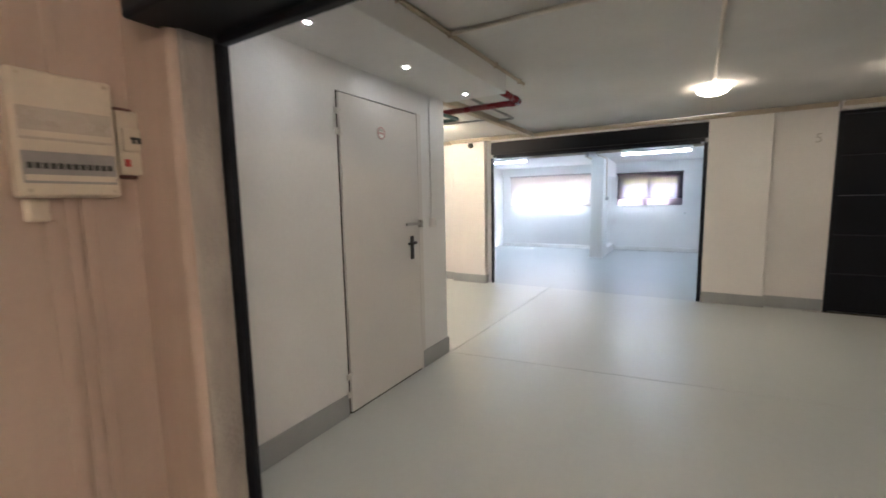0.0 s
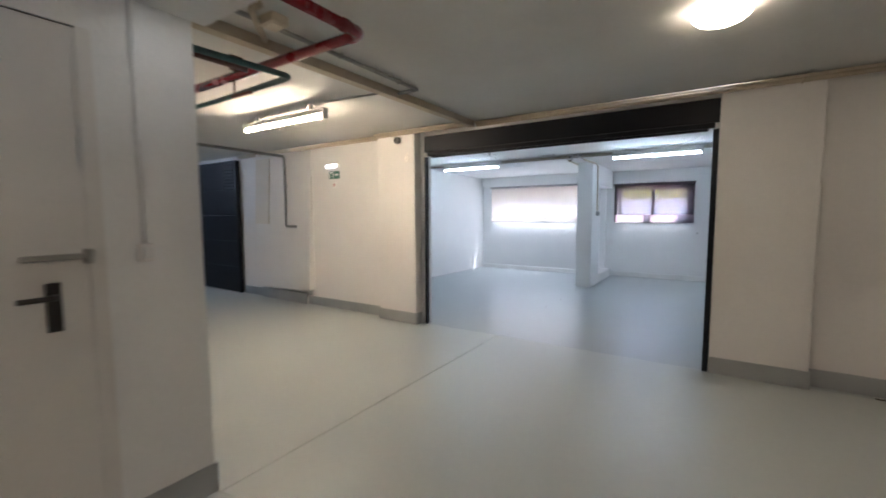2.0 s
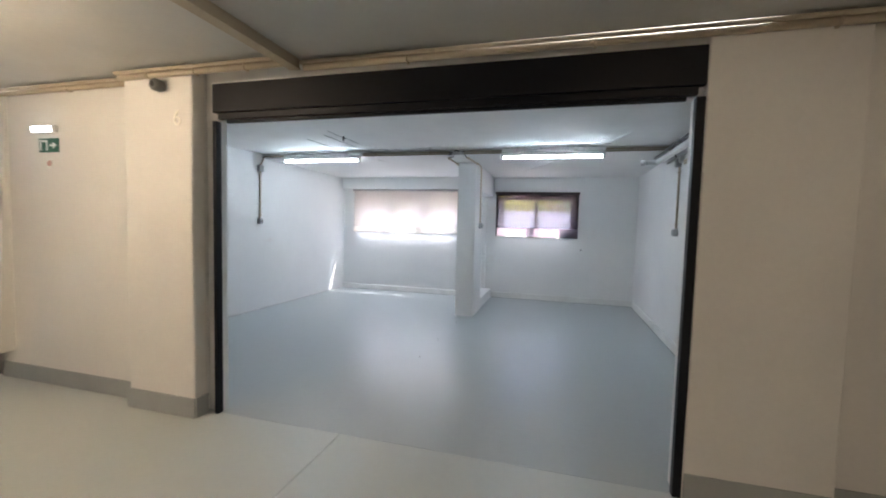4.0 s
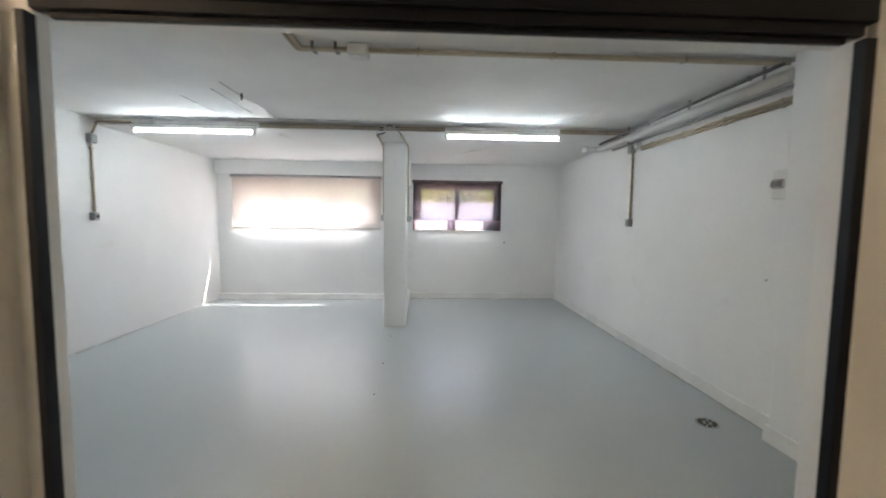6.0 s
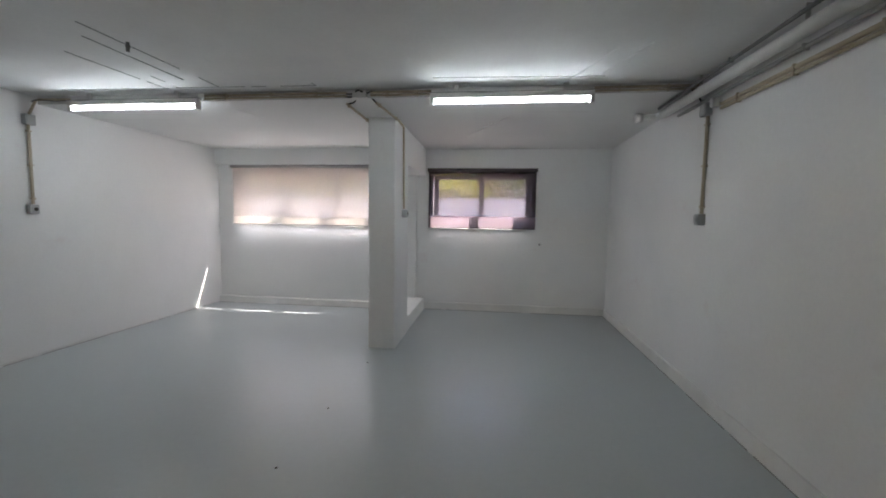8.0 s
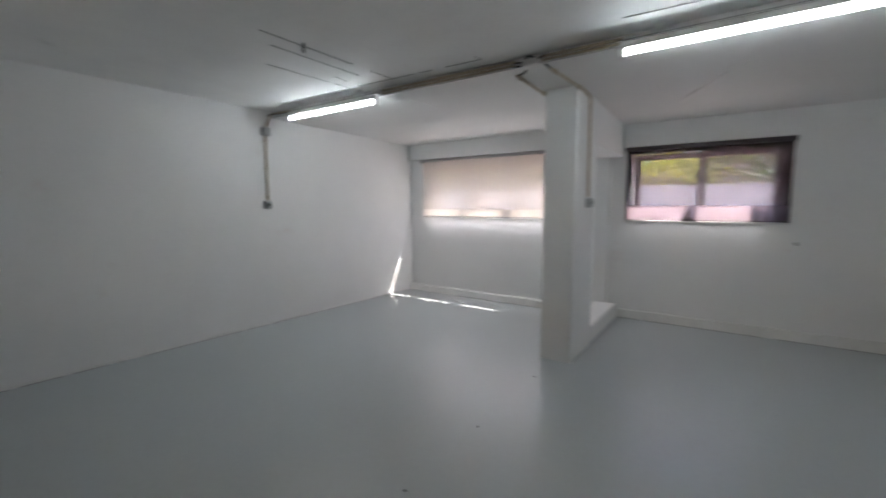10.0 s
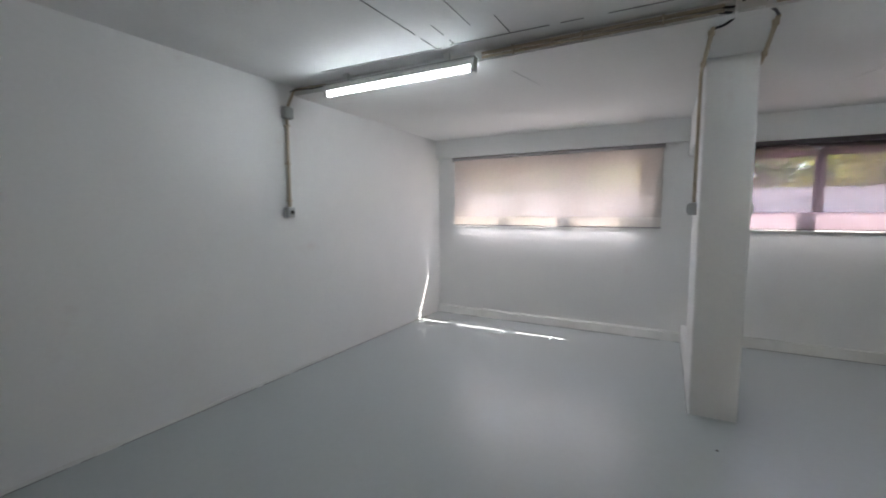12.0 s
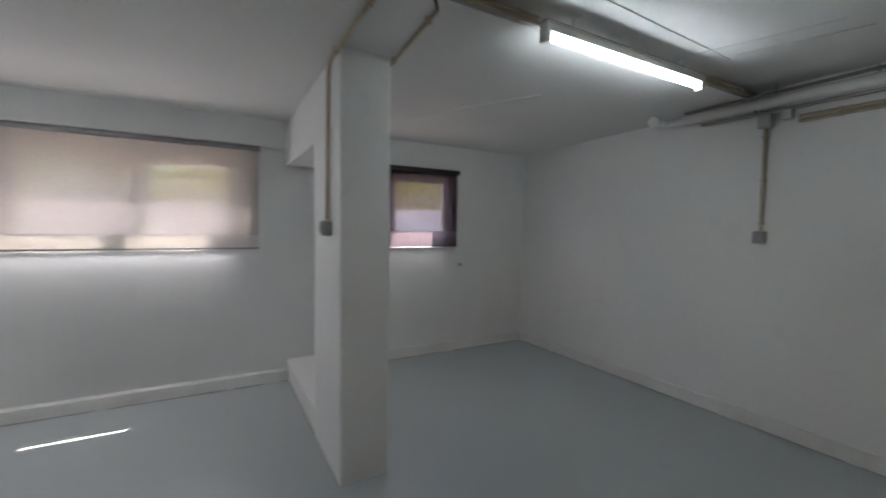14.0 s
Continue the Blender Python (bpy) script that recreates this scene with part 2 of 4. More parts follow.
def sweep(bm, path, r, seg=12, bend=0.0, flat=1.0):
    """A round pipe along a line of points, its corners rounded by bend metres."""
    pts = [Vector(p) for p in path]
    line = [pts[0]]
    for i in range(1, len(pts) - 1):
        a, b, c = pts[i - 1], pts[i], pts[i + 1]
        if bend:
            d1, d2 = (a - b).normalized() * bend, (c - b).normalized() * bend
            for k in range(6):
                u = k / 5
                line.append((b + d1) * (1 - u) ** 2 + b * 2 * u * (1 - u) + (b + d2) * u ** 2)
        else:
            line.append(b)
    line.append(pts[-1])
    rings = []
    side = None
    for i, p in enumerate(line):
        d = (line[min(i + 1, len(line) - 1)] - line[max(i - 1, 0)]).normalized()
        if side is None:
            side = d.cross(Vector((0, 0, 1)))
            side = side if side.length > 0.01 else Vector((1, 0, 0))
        side = (side - d * side.dot(d)).normalized()
        up = side.cross(d).normalized()
        rings.append([bm.verts.new(p + side * math.cos(k / seg * math.tau) * r + up * math.sin(k / seg * math.tau) * r * flat) for k in range(seg)])
    for a, b in zip(rings, rings[1:]):
        for k in range(seg):
            f = bm.faces.new((a[k], a[(k + 1) % seg], b[(k + 1) % seg], b[k]))
            f.smooth = True
    bm.faces.new(rings[0])
    bm.faces.new(rings[-1][::-1])
    return bm


def lathe(bm, profile, at, axis="z", seg=24):
    """A turned shape from (radius, height) pairs, standing at a point along an axis."""
    at = Vector(at)
    rings = []
    for r, h in profile:
        ring = []
        for k in range(seg):
            c, s = math.cos(k / seg * math.tau) * r, math.sin(k / seg * math.tau) * r
            v = {"z": (c, s, h), "x": (h, c, s), "y": (c, h, s)}[axis]
            ring.append(bm.verts.new(at + Vector(v)))
        rings.append(ring)
    for a, b in zip(rings, rings[1:]):
        for k in range(seg):
            bm.faces.new((a[k], a[(k + 1) % seg], b[(k + 1) % seg], b[k])).smooth = True
    bm.faces.new(rings[0][::-1])
    bm.faces.new(rings[-1])
    return bm


def mesh_of(name, bm, mat):
    bmesh.ops.recalc_face_normals(bm, faces=bm.faces)
    me = bpy.data.meshes.new(name)
    bm.to_mesh(me)
    bm.free()
    me.materials.append(mat)
    return me


def part(name, bm, mat, parent, label=""):
    ob = new(name, mesh_of(name, bm, mat))
    ob.parent = parent
    ob.matrix_parent_inverse = parent.matrix_world.inverted()
    if label:
        ob["label"] = label
    return ob


def thing(name, at, label, category, group=""):
    ob = new(name)
    ob.empty_display_size = 0.1
    ob.matrix_world = Matrix.Translation(at)
    return tagged(ob, label, category, group)


def solid(name, bm, mat, label, category, kind="", group=""):
    return tagged(new(name, mesh_of(name, bm, mat)), label, category, group, kind)


def B():
    return bmesh.new()


# ---- the large structure ----
X0, X1 = -2.13, 3.63          # the garage's side walls
YF, YL, YR = 0.20, 5.47, 5.53  # its front wall, far wall of the left bay, far wall of the right bay
CZ, CZ2, CC = 2.375, 2.305, 2.385  # ceilings: garage front part, garage far part, corridor

# floors: slabs parted by open joints over a dark bed
bm = B()
bx(bm, -10.2, 6.6, -8.2, 5.6, -0.30, -0.012)
subfloor = solid("subfloor", bm, JOINT, "dark bed under the painted floor slabs", "floor", "structure")
bm = prism(B(), [(-2.4, 0.022), (4.0, 0.022), (4.0, 5.56), (-2.4, 5.56)], -0.012, 0.0)
floor_room = solid("floor_garage", bm, FLOOR, "glossy grey painted concrete floor of the garage", "floor", "structure")
bm = B()
prism(bm, [(-10, -3.2), (0.9755, -3.106), (0.9755, 0.018), (-10, 0.018)], -0.012, 0.0)
prism(bm, [(0.9825, -3.106), (6.4, -2.40), (6.4, 0.018), (0.9825, 0.018)], -0.012, 0.0)
prism(bm, [(-10, -8), (6.4, -8), (6.4, -2.406), (0.976, -3.112), (-10, -3.206)], -0.012, 0.0)
floor_corr = solid("floor_corridor", bm, CFLOOR, "glossy pale grey painted concrete corridor floor with thin joints", "floor", "structure")

# garage walls
bm = hexa(B(), [(-2.4, YF - 0.2, -0.01), (-2.135, YF - 0.2, -0.01), (-2.035, YL + 0.31, -0.01), (-2.4, YL + 0.31, -0.01)],
          [(-2.4, YF - 0.2, 2.6), (-2.135, YF - 0.2, 2.6), (-2.035, YL + 0.31, 2.6), (-2.4, YL + 0.31, 2.6)])
solid("wall_west", bm, WALL, "white painted rough plaster garage side wall", "wall", "structure")
bm = bx(B(), X1, 3.95, 0.12, 5.85, -0.01, 2.6)
bx(bm, 3.53, X1 + 0.01, 0.13, 0.945, -0.01, 2.6, 0.008)
solid("wall_east", bm, WALL, "white painted rough plaster garage side wall", "wall", "structure")

# far wall with two window openings
WL = (-1.80, 0.53, 1.18, 2.02)
WR = (1.20, 2.60, 1.20, 1.985)
bm = B()
bx(bm, -2.04, WL[0], YL, 5.78, -0.01, 2.6)
bx(bm, WL[0], WL[1], YL, 5.78, -0.01, WL[2])
bx(bm, WL[0], WL[1], YL, 5.78, WL[3], 2.6)
bx(bm, WL[1], 0.98, YL, 5.78, -0.01, 2.6)
bx(bm, -2.04, 0.845, 5.385, YL, 2.055, 2.45, 0.004)
solid("wall_north", bm, WALL, "white painted far wall under a dropped beam with a wide high window", "wall", "structure")
bm = B()
bx(bm, 0.98, WR[0], YR, 5.78, -0.01, 2.6)
bx(bm, WR[0], WR[1], YR, 5.78, -0.01, WR[2])
bx(bm, WR[0], WR[1], YR, 5.78, WR[3], 2.6)
bx(bm, WR[1], X1, YR, 5.78, -0.01, 2.6)
bx(bm, 1.115, X1, YR - 0.006, YR, 2.05, 2.45)
solid("wall_north_2", bm, WALL, "white painted far wall with a small high window", "wall", "structure")

# wall between corridor and garage: the opening for the roller door, pilasters either side
bm = B()
bx(bm, -2.4, -0.09, 0.0, YF, -0.01, 2.6)
bx(bm, -0.09, 3.0, 0.03, 0.14, 2.06, 2.6)
bx(bm, 2.955, 3.95, 0.09, 0.12, -0.01, 2.6)
bx(bm, 2.955, X1, 0.12, YF - 0.06, -0.01, 2.6)
bx(bm, 2.94, 2.968, 0.037, 0.14, -0.01, 2.06)
bx(bm, -0.09, 0.016, 0.037, 0.10, -0.01, 2.06)
solid("wall_south", bm, WALL, "white plaster wall with the wide garage door opening", "wall", "structure")
bm = bx(B(), -0.66, -0.07, -0.11, 0.0, -0.01, 2.42, 0.012)
solid("pilaster_1", bm, WARMWALL, "cream white plastered pilaster beside the garage opening", "pilaster", "structure")
bm = bx(B(), 2.968, 3.615, -0.012, 0.09, -0.01, 2.42, 0.010)
solid("pilaster_2", bm, WARMWALL, "cream white plastered pilaster beside the garage opening", "pilaster", "structure")
bm = B()
bx(bm, -3.92, -2.4, 0.0, 0.22, -0.01, 2.6)
bx(bm, -2.4, -0.66, -0.006, 0.0, -0.01, 2.6)
bx(bm, -6.2, -3.92, 0.02, 0.22, -0.01, 2.6)
bx(bm, -10.2, -6.2, -0.28, 0.22, -0.01, 2.6)
solid("wall_corridor", bm, WARMWALL, "cream white painted corridor wall", "wall", "structure")
bm = B()
bx(bm, 3.615, 4.19, 0.085, 0.25, -0.01, 2.6)
bx(bm, 4.19, 6.4, 0.16, 0.30, -0.01, 2.6)
bx(bm, 4.19, 6.4, 0.0, 0.16, 2.29, 2.6)
solid("wall_corridor_2", bm, WARMWALL, "cream white painted corridor wall beside a dark garage door", "wall", "structure")

# block with the utility door, its dropped ceiling strip, and the starting room
bm = B()
DY0, DY1, DZ = -4.38, -3.545, 2.045
bx(bm, 0.65, 0.95, -8.0, DY0 - 0.01, -0.01, 2.6)
bx(bm, 0.65, 0.95, DY1 + 0.01, -3.12, -0.01, 2.6)
bx(bm, 0.65, 0.95, DY0 - 0.01, DY1 + 0.01, DZ, 2.6)
bx(bm, 0.65, 0.88, DY0 - 0.01, DY1 + 0.01, -0.01, DZ)
bx(bm, -10.0, 0.65, -3.35, -3.12, -0.01, 2.6)
solid("wall_door_block", bm, WALL, "white plaster wall with a utility door and grey skirting", "wall", "structure")
bm = bx(B(), 0.95, 1.50, -5.333, -3.06, 2.215, 2.45, 0.006)
solid("soffit", bm, SMOOTHCEIL, "white boxed-in soffit with recessed spots over the door", "soffit", "structure")
bm = B()
bx(bm, 0.93, 1.02, -8.0, -5.48, -0.01, 2.6)
bx(bm, 0.94, 1.328, -5.50, -5.335, -0.01, 2.38, 0.025, 4)
solid("wall_start", bm, PINKWALL, "peach tinted painted wall of the first garage", "wall", "structure")
bm = bx(B(), 1.285, 1.343, -5.470, -5.352, -0.01, 2.30, 0.008)
solid("jamb_plaster", bm, PLASTER, "rough bare grey plaster reveal beside the roller door rail", "wall", "structure")
bm = B()
bx(bm, 4.6, 4.9, -8.2, -5.33, -0.01, 2.6)
bx(bm, 0.93, 4.9, -8.3, -8.0, -0.01, 2.6)
bx(bm, 4.1, 6.6, -5.55, -5.33, -0.01, 2.6)
bx(bm, 0.95, 4.1, -5.45, -5.335, 2.2, 2.6)
bx(bm, 6.4, 6.7, -5.55, 0.3, -0.01, 2.6)
solid("wall_back", bm, WARMWALL, "plain painted walls behind the walk", "wall", "structure")
bm = bx(B(), -10.4, -10.0, -3.4, 0.3, -0.01, 2.6)
solid("wall_far_west", bm, WARMWALL, "plain corridor end wall", "wall", "structure")

# ceilings
bm = bx(B(), -2.4, 3.95, 0.1, 3.06, CZ, 2.62)
solid("ceiling", bm, CEIL, "rough white painted concrete ceiling with board marks", "ceiling", "structure")
bm = hexa(B(), [(-2.4, 3.06, CZ2 + 0.004), (3.95, 3.06, CZ2 + 0.004), (3.95, 5.8, CZ2 - 0.028), (-2.4, 5.8, CZ2 - 0.028)],
          [(-2.4, 3.06, 2.62), (3.95, 3.06, 2.62), (3.95, 5.8, 2.62), (-2.4, 5.8, 2.62)])
solid("ceiling_2", bm, SMOOTHCEIL, "smooth white painted ceiling near the windows", "ceiling", "structure")
bm = bx(B(), -10.4, 6.7, -8.3, 0.1, CC, 2.62)
solid("ceiling_3", bm, CORRCEIL, "off white painted concrete corridor ceiling", "ceiling", "structure")

# the pier, its beam and its kerb, which frame an open gap by the windows
solid("pier", bx(B(), 0.84, 1.115, 3.68, 4.29, -0.01, 2.33, 0.012), WALL, "white painted rectangular pier", "pier", "structure")
solid("beam", bx(B(), 0.845, 1.11, 4.28, 5.50, 1.915, 2.33, 0.004), WALL, "white painted beam between pier and far wall", "beam", "structure")
solid("kerb", bx(B(), 0.85, 1.105, 4.28, 5.50, -0.01, 0.165, 0.008), WALL, "low white painted kerb between pier and far wall", "kerb", "structure")

# skirtings
bm = B()
bx(bm, -0.672, -0.066, -0.122, -0.108, 0, 0.14, 0.003)
bx(bm, -0.672, -0.66, -0.108, -0.006, 0, 0.14, 0.003)
bx(bm, -2.2, -0.672, -0.020, -0.006, 0, 0.13, 0.003)
bx(bm, -3.30, -2.2, -0.066, -0.05, 0, 0.17, 0.003)
bx(bm, -3.9, -3.30, -0.014, -0.0, 0, 0.13, 0.003)
bx(bm, -0.07, -0.056, -0.108, -0.004, 0, 0.14, 0.003)
bx(bm, 2.972, 3.627, -0.024, -0.012, 0, 0.14, 0.003)
bx(bm, 3.615, 3.627, -0.012, 0.073, 0, 0.14, 0.003)
bx(bm, 3.627, 4.185, 0.073, 0.085, 0, 0.14, 0.003)
bx(bm, 0.95, 0.963, -5.33, DY0 - 0.02, 0, 0.145, 0.003)
bx(bm, 0.95, 0.963, DY1 + 0.02, -3.107, 0, 0.145, 0.003)
bx(bm, -2.0, 0.963, -3.12, -3.107, 0, 0.145, 0.003)
solid("baseboard", bm, BASE, "grey painted cement skirting along the corridor walls", "skirting", "structure")


def wavy_strip(bm, a, b, normal, h, deep, seed):
    """A hand-trowelled plinth: its foot and top wander a little along the wall."""
    a, b, n = Vector(a), Vector(b), Vector(normal)
    count = max(2, int((b - a).length / 0.07))
    rings = []
    for i in range(count + 1):
        p = a.lerp(b, i / count)
        w = noise.noise(Vector((i * 0.23, seed, 0))) * 0.012
        d = deep + noise.noise(Vector((i * 0.31, seed, 4))) * 0.009
        rings.append([bm.verts.new(q) for q in (p - n * 0.01, p + n * d, p + n * (d * 0.7) + Vector((0, 0, h + w)), p - n * 0.01 + Vector((0, 0, h + w + 0.006)))])
    for r, q in zip(rings, rings[1:]):
        for k in range(4):
            bm.faces.new((r[k], r[(k + 1) % 4], q[(k + 1) % 4], q[k]))
    bm.faces.new(rings[0])
    bm.faces.new(rings[-1][::-1])


bm = B()
wavy_strip(bm, (-2.03, 5.47, 0), (0.85, 5.47, 0), (0, -1, 0), 0.085, 0.08, 1.0)
wavy_strip(bm, (1.10, YR, 0), (3.62, YR, 0), (0, -1, 0), 0.10, 0.03, 2.0)
wavy_strip(bm, (-2.122, 0.7, 0), (-2.043, 5.30, 0), (1, -0.016, 0), 0.018, 0.008, 4.0)
wavy_strip(bm, (3.53, 0.14, 0), (3.53, 0.96, 0), (-1, 0, 0), 0.10, 0.02, 5.0)
wavy_strip(bm, (X1, 0.94, 0), (X1, 5.52, 0), (-1, 0, 0), 0.10, 0.022, 3.0)
solid("baseboard_2", bm, WBASE, "white painted hand-trowelled plinth of the garage", "skirting", "structure")

# seams and board marks left in the ceiling
bm = B()


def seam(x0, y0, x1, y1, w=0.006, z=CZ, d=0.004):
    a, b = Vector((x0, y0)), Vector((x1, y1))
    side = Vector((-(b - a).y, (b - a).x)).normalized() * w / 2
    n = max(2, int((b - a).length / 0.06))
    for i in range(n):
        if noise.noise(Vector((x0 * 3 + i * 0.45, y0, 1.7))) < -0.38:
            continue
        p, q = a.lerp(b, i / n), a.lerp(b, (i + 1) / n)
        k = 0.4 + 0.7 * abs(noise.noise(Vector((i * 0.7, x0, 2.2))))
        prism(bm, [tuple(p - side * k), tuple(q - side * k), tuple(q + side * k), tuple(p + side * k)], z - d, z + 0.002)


seam(-0.34, 1.92, -0.33, 2.88)
seam(-0.19, 1.75, -0.17, 2.90, 0.007)
seam(-0.69, 2.12, -0.65, 2.90)
seam(-1.6, 2.875, -0.62, 2.90)
seam(-0.55, 2.89, 0.65, 2.92, 0.007)
seam(-0.52, 2.60, -0.52, 2.89, 0.005)
seam(0.63, 2.78, 0.65, 2.92)
seam(1.55, 2.80, 2.85, 2.86, 0.006)
solid("ceiling_seam", bm, SEAM, "dark board marks and cracks in the ceiling paint", "ceiling marks", "structure")
bm = B()
seam(2.80, 2.35, 2.60, 2.98, 0.008)
seam(2.98, 2.30, 2.82, 2.80, 0.006)
seam(2.2, 3.7, 1.6, 4.9, 0.006, CZ2 - 0.012)
seam(-2.0, 5.30, 0.8, 5.31, 0.008, CZ2 - 0.020)
seam(-0.3, 3.3, -0.2, 3.75, 0.004, CZ2)
solid("ceiling_ridge", bm, SMOOTHCEIL, "thin raised paint ridges on the ceiling", "ceiling marks", "structure")

# grey broken lines along the foot of walls, plinths and kerb
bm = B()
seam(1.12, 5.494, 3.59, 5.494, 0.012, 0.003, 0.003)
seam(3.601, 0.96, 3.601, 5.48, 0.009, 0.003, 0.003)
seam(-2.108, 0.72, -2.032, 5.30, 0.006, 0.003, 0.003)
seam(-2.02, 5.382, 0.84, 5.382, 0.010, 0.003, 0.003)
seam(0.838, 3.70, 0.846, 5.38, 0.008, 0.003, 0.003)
solid("floor_edge_line", bm, SEAM, "grey ragged line where the plinths meet the floor", "floor marks", "structure")

# ---- garage windows and blinds ----
win = thing("window_1", (-0.69, 5.62, 1.18), "wide three-pane window with grey-brown frames behind a blind", "window")
win["kind"] = "structure"
for x0, x1, z0, z1 in ((-1.80, -1.665, 1.18, 2.02), (0.40, 0.53, 1.18, 2.02), (-1.665, 0.40, 1.18, 1.205), (-1.665, 0.40, 1.88, 2.02)):
    part("window_frame", bx(B(), x0, x1, 5.60, 5.66, z0, z1, 0.004), WINFRAME2, win)
for xm in (-0.965, -0.235):
    part("mullion", bx(B(), xm - 0.05, xm + 0.05, 5.59, 5.65, 1.205, 1.88, 0.004), WINFRAME2, win)
for x0, x1 in ((-1.665, -1.015), (-0.915, -0.285), (-0.185, 0.40)):
    pane = part("pane", bx(B(), x0, x1, 5.622, 5.628, 1.205, 1.88), GLASS, win)
    pane.visible_shadow = False

blind = thing("roller_blind", (-0.59, 5.43, 1.18), "pale sheer screen roller blind lowered over the wide window", "blind")
part("tube", sweep(B(), [(-1.815, 5.434, 2.035), (0.635, 5.434, 2.035)], 0.021, 16), ROLLER, blind, "grey roller tube")
for x in (-1.825, 0.632):
    part("bracket", bx(B(), x, x + 0.012, 5.40, 5.47, 2.0, 2.062, 0.003), WHITEPVC, blind)
part("cloth", bx(B(), -1.80, 0.62, 5.4515, 5.4525, 1.295, 2.03), SHEER, blind, "pale sheer woven cloth")
# band added where the sun falls; it also stops direct sun through the cloth
part("sun_band", bx(B(), -1.80, 0.62, 5.4510, 5.4530, 1.188, 1.295), SHEERSUN, blind, "added opaque band with the sunlit look of the cloth foot")
part("hem_bar", sweep(B(), [(-1.80, 5.452, 1.185), (0.62, 5.452, 1.185)], 0.007, 8), ROLLER, blind, "thin grey hem bar")

win = thing("window_2", (1.9, 5.55, 1.18), "small two-pane sliding window with dark purple-brown frame", "window")
win["kind"] = "structure"
for x0, x1, z0, z1 in ((1.155, 1.215, 1.18, 2.0), (2.59, 2.65, 1.18, 2.0), (1.215, 2.59, 1.18, 1.2), (1.215, 2.59, 1.93, 2.0)):
    part("window_frame", bx(B(), x0, x1, 5.515, 5.56, z0, z1, 0.004), WINFRAME, win)
for x0, x1, y, wl, wr in ((1.215, 1.935, 5.60, 0.075, 0.07), (1.893, 2.59, 5.56, 0.042, 0.075)):
    bm = bx(B(), x0, x0 + wl, y, y + 0.035, 1.2, 1.93, 0.003)
    bx(bm, x1 - wr, x1, y, y + 0.035, 1.2, 1.93, 0.003)
    bx(bm, x0 + wl, x1 - wr, y, y + 0.035, 1.2, 1.265, 0.003)
    bx(bm, x0 + wl, x1 - wr, y, y + 0.035, 1.865, 1.93, 0.003)
    sash = part("sash", bm, WINFRAME, win)
    pane = part("pane", bx(B(), x0 + wl, x1 - wr, y + 0.015, y + 0.020, 1.265, 1.865), GLASS, sash)
    pane.visible_shadow = False
part("window_sill", bx(B(), 1.14, 2.66, 5.489, 5.53, 1.160, 1.178, 0.003), WBASE, win, "white painted sill edge")
blind2 = thing("roller_blind", (1.9, 5.49, 1.18), "dark plum screen roller blind lowered over the small window", "blind")
part("cassette", bx(B(), 1.14, 2.662, 5.455, 5.528, 1.965, 2.012, 0.008, 3), WINFRAME, blind2, "dark plum cassette")
part("cloth", bx(B(), 1.158, 2.645, 5.4865, 5.4875, 1.345, 1.97), DARKSHEER, blind2, "dark plum woven screen cloth")
# same added band, sized to the sunlit strip of this blind
part("sun_band", bx(B(), 1.158, 2.645, 5.4860, 5.4880, 1.186, 1.345), DARKSUN, blind2, "added opaque band with the sunlit look of the cloth foot")
# white strip added for the plaster edge that catches light above the cassette
part("lit_edge_strip", bx(B(), 1.135, 2.667, 5.450, 5.528, 2.0125, 2.020, 0.002), WBASE, blind2, "white strip for the plaster edge catching light above the cassette")
part("hem_bar", bx(B(), 1.158, 2.645, 5.482, 5.492, 1.180, 1.190, 0.002), WINFRAME, blind2)


# ---- lamps ----
def batten(at, label, mat, group):
    x, y, z = at
    ob = thing("fluorescent_lamp", (x, y, z + 0.12), label, "lamp", group)
    part("housing", bx(bx(B(), x - 0.625, x + 0.625, y - 0.027, y + 0.027, z + 0.020, z + 0.056, 0.004), x - 0.627, x + 0.627, y - 0.031, y + 0.031, z + 0.056, z + 0.062, 0.002), LAMPSTEEL, ob, "white sheet metal housing")
    part("tube", sweep(B(), [(x - 0.595, y, z), (x + 0.595, y, z)], 0.0155, 16), mat, ob, "glowing glass tube")
    for sx in (-1, 1):
        part("lamp_holder", bx(B(), x + sx * 0.61 - 0.016, x + sx * 0.61 + 0.016, y - 0.024, y + 0.024, z - 0.028, z + 0.04, 0.006), WHITEPVC, ob, "white plastic lamp holder")
    # dark strip added for the shadow line between housing and ceiling
    part("shadow_strip", bx(B(), x - 0.627, x + 0.627, y - 0.029, y + 0.029, z + 0.0625, z + 0.066, 0.001), DARKPIPE, ob, "thin dark strip for the shadow line above the housing")
    for sx in (-0.42, 0.42):
        part("mounting_bracket", bx(B(), x + sx - 0.02, x + sx + 0.02, y - 0.012, y + 0.012, z + 0.066, z + 0.126, 0.002), WHITEPVC, ob, "white mounting bracket")
    return ob


batten((-1.05, 2.995, 2.25), "cool white fluorescent batten lamp, switched on, under the garage ceiling", COOLGLOW, "garage tube lamps")
batten((2.185, 2.995, 2.25), "cool white fluorescent batten lamp, switched on, under the garage ceiling", COOLGLOW, "garage tube lamps")
batten((-0.62, -1.53, 2.245), "warm white fluorescent batten lamp, switched on, under the corridor ceiling", WARMGLOW, "corridor tube lamps")
batten((-5.5, -1.53, 2.245), "cool fluorescent batten lamp, switched on, far down the corridor", FARGLOW, "corridor tube lamps")

# unseen lamp, its kind and place assumed, lights the first room and door wall
batten((3.5, -7.0, 2.245), "assumed warm batten lamp, out of view, added to light the first garage", STARTGLOW, "corridor tube lamps")

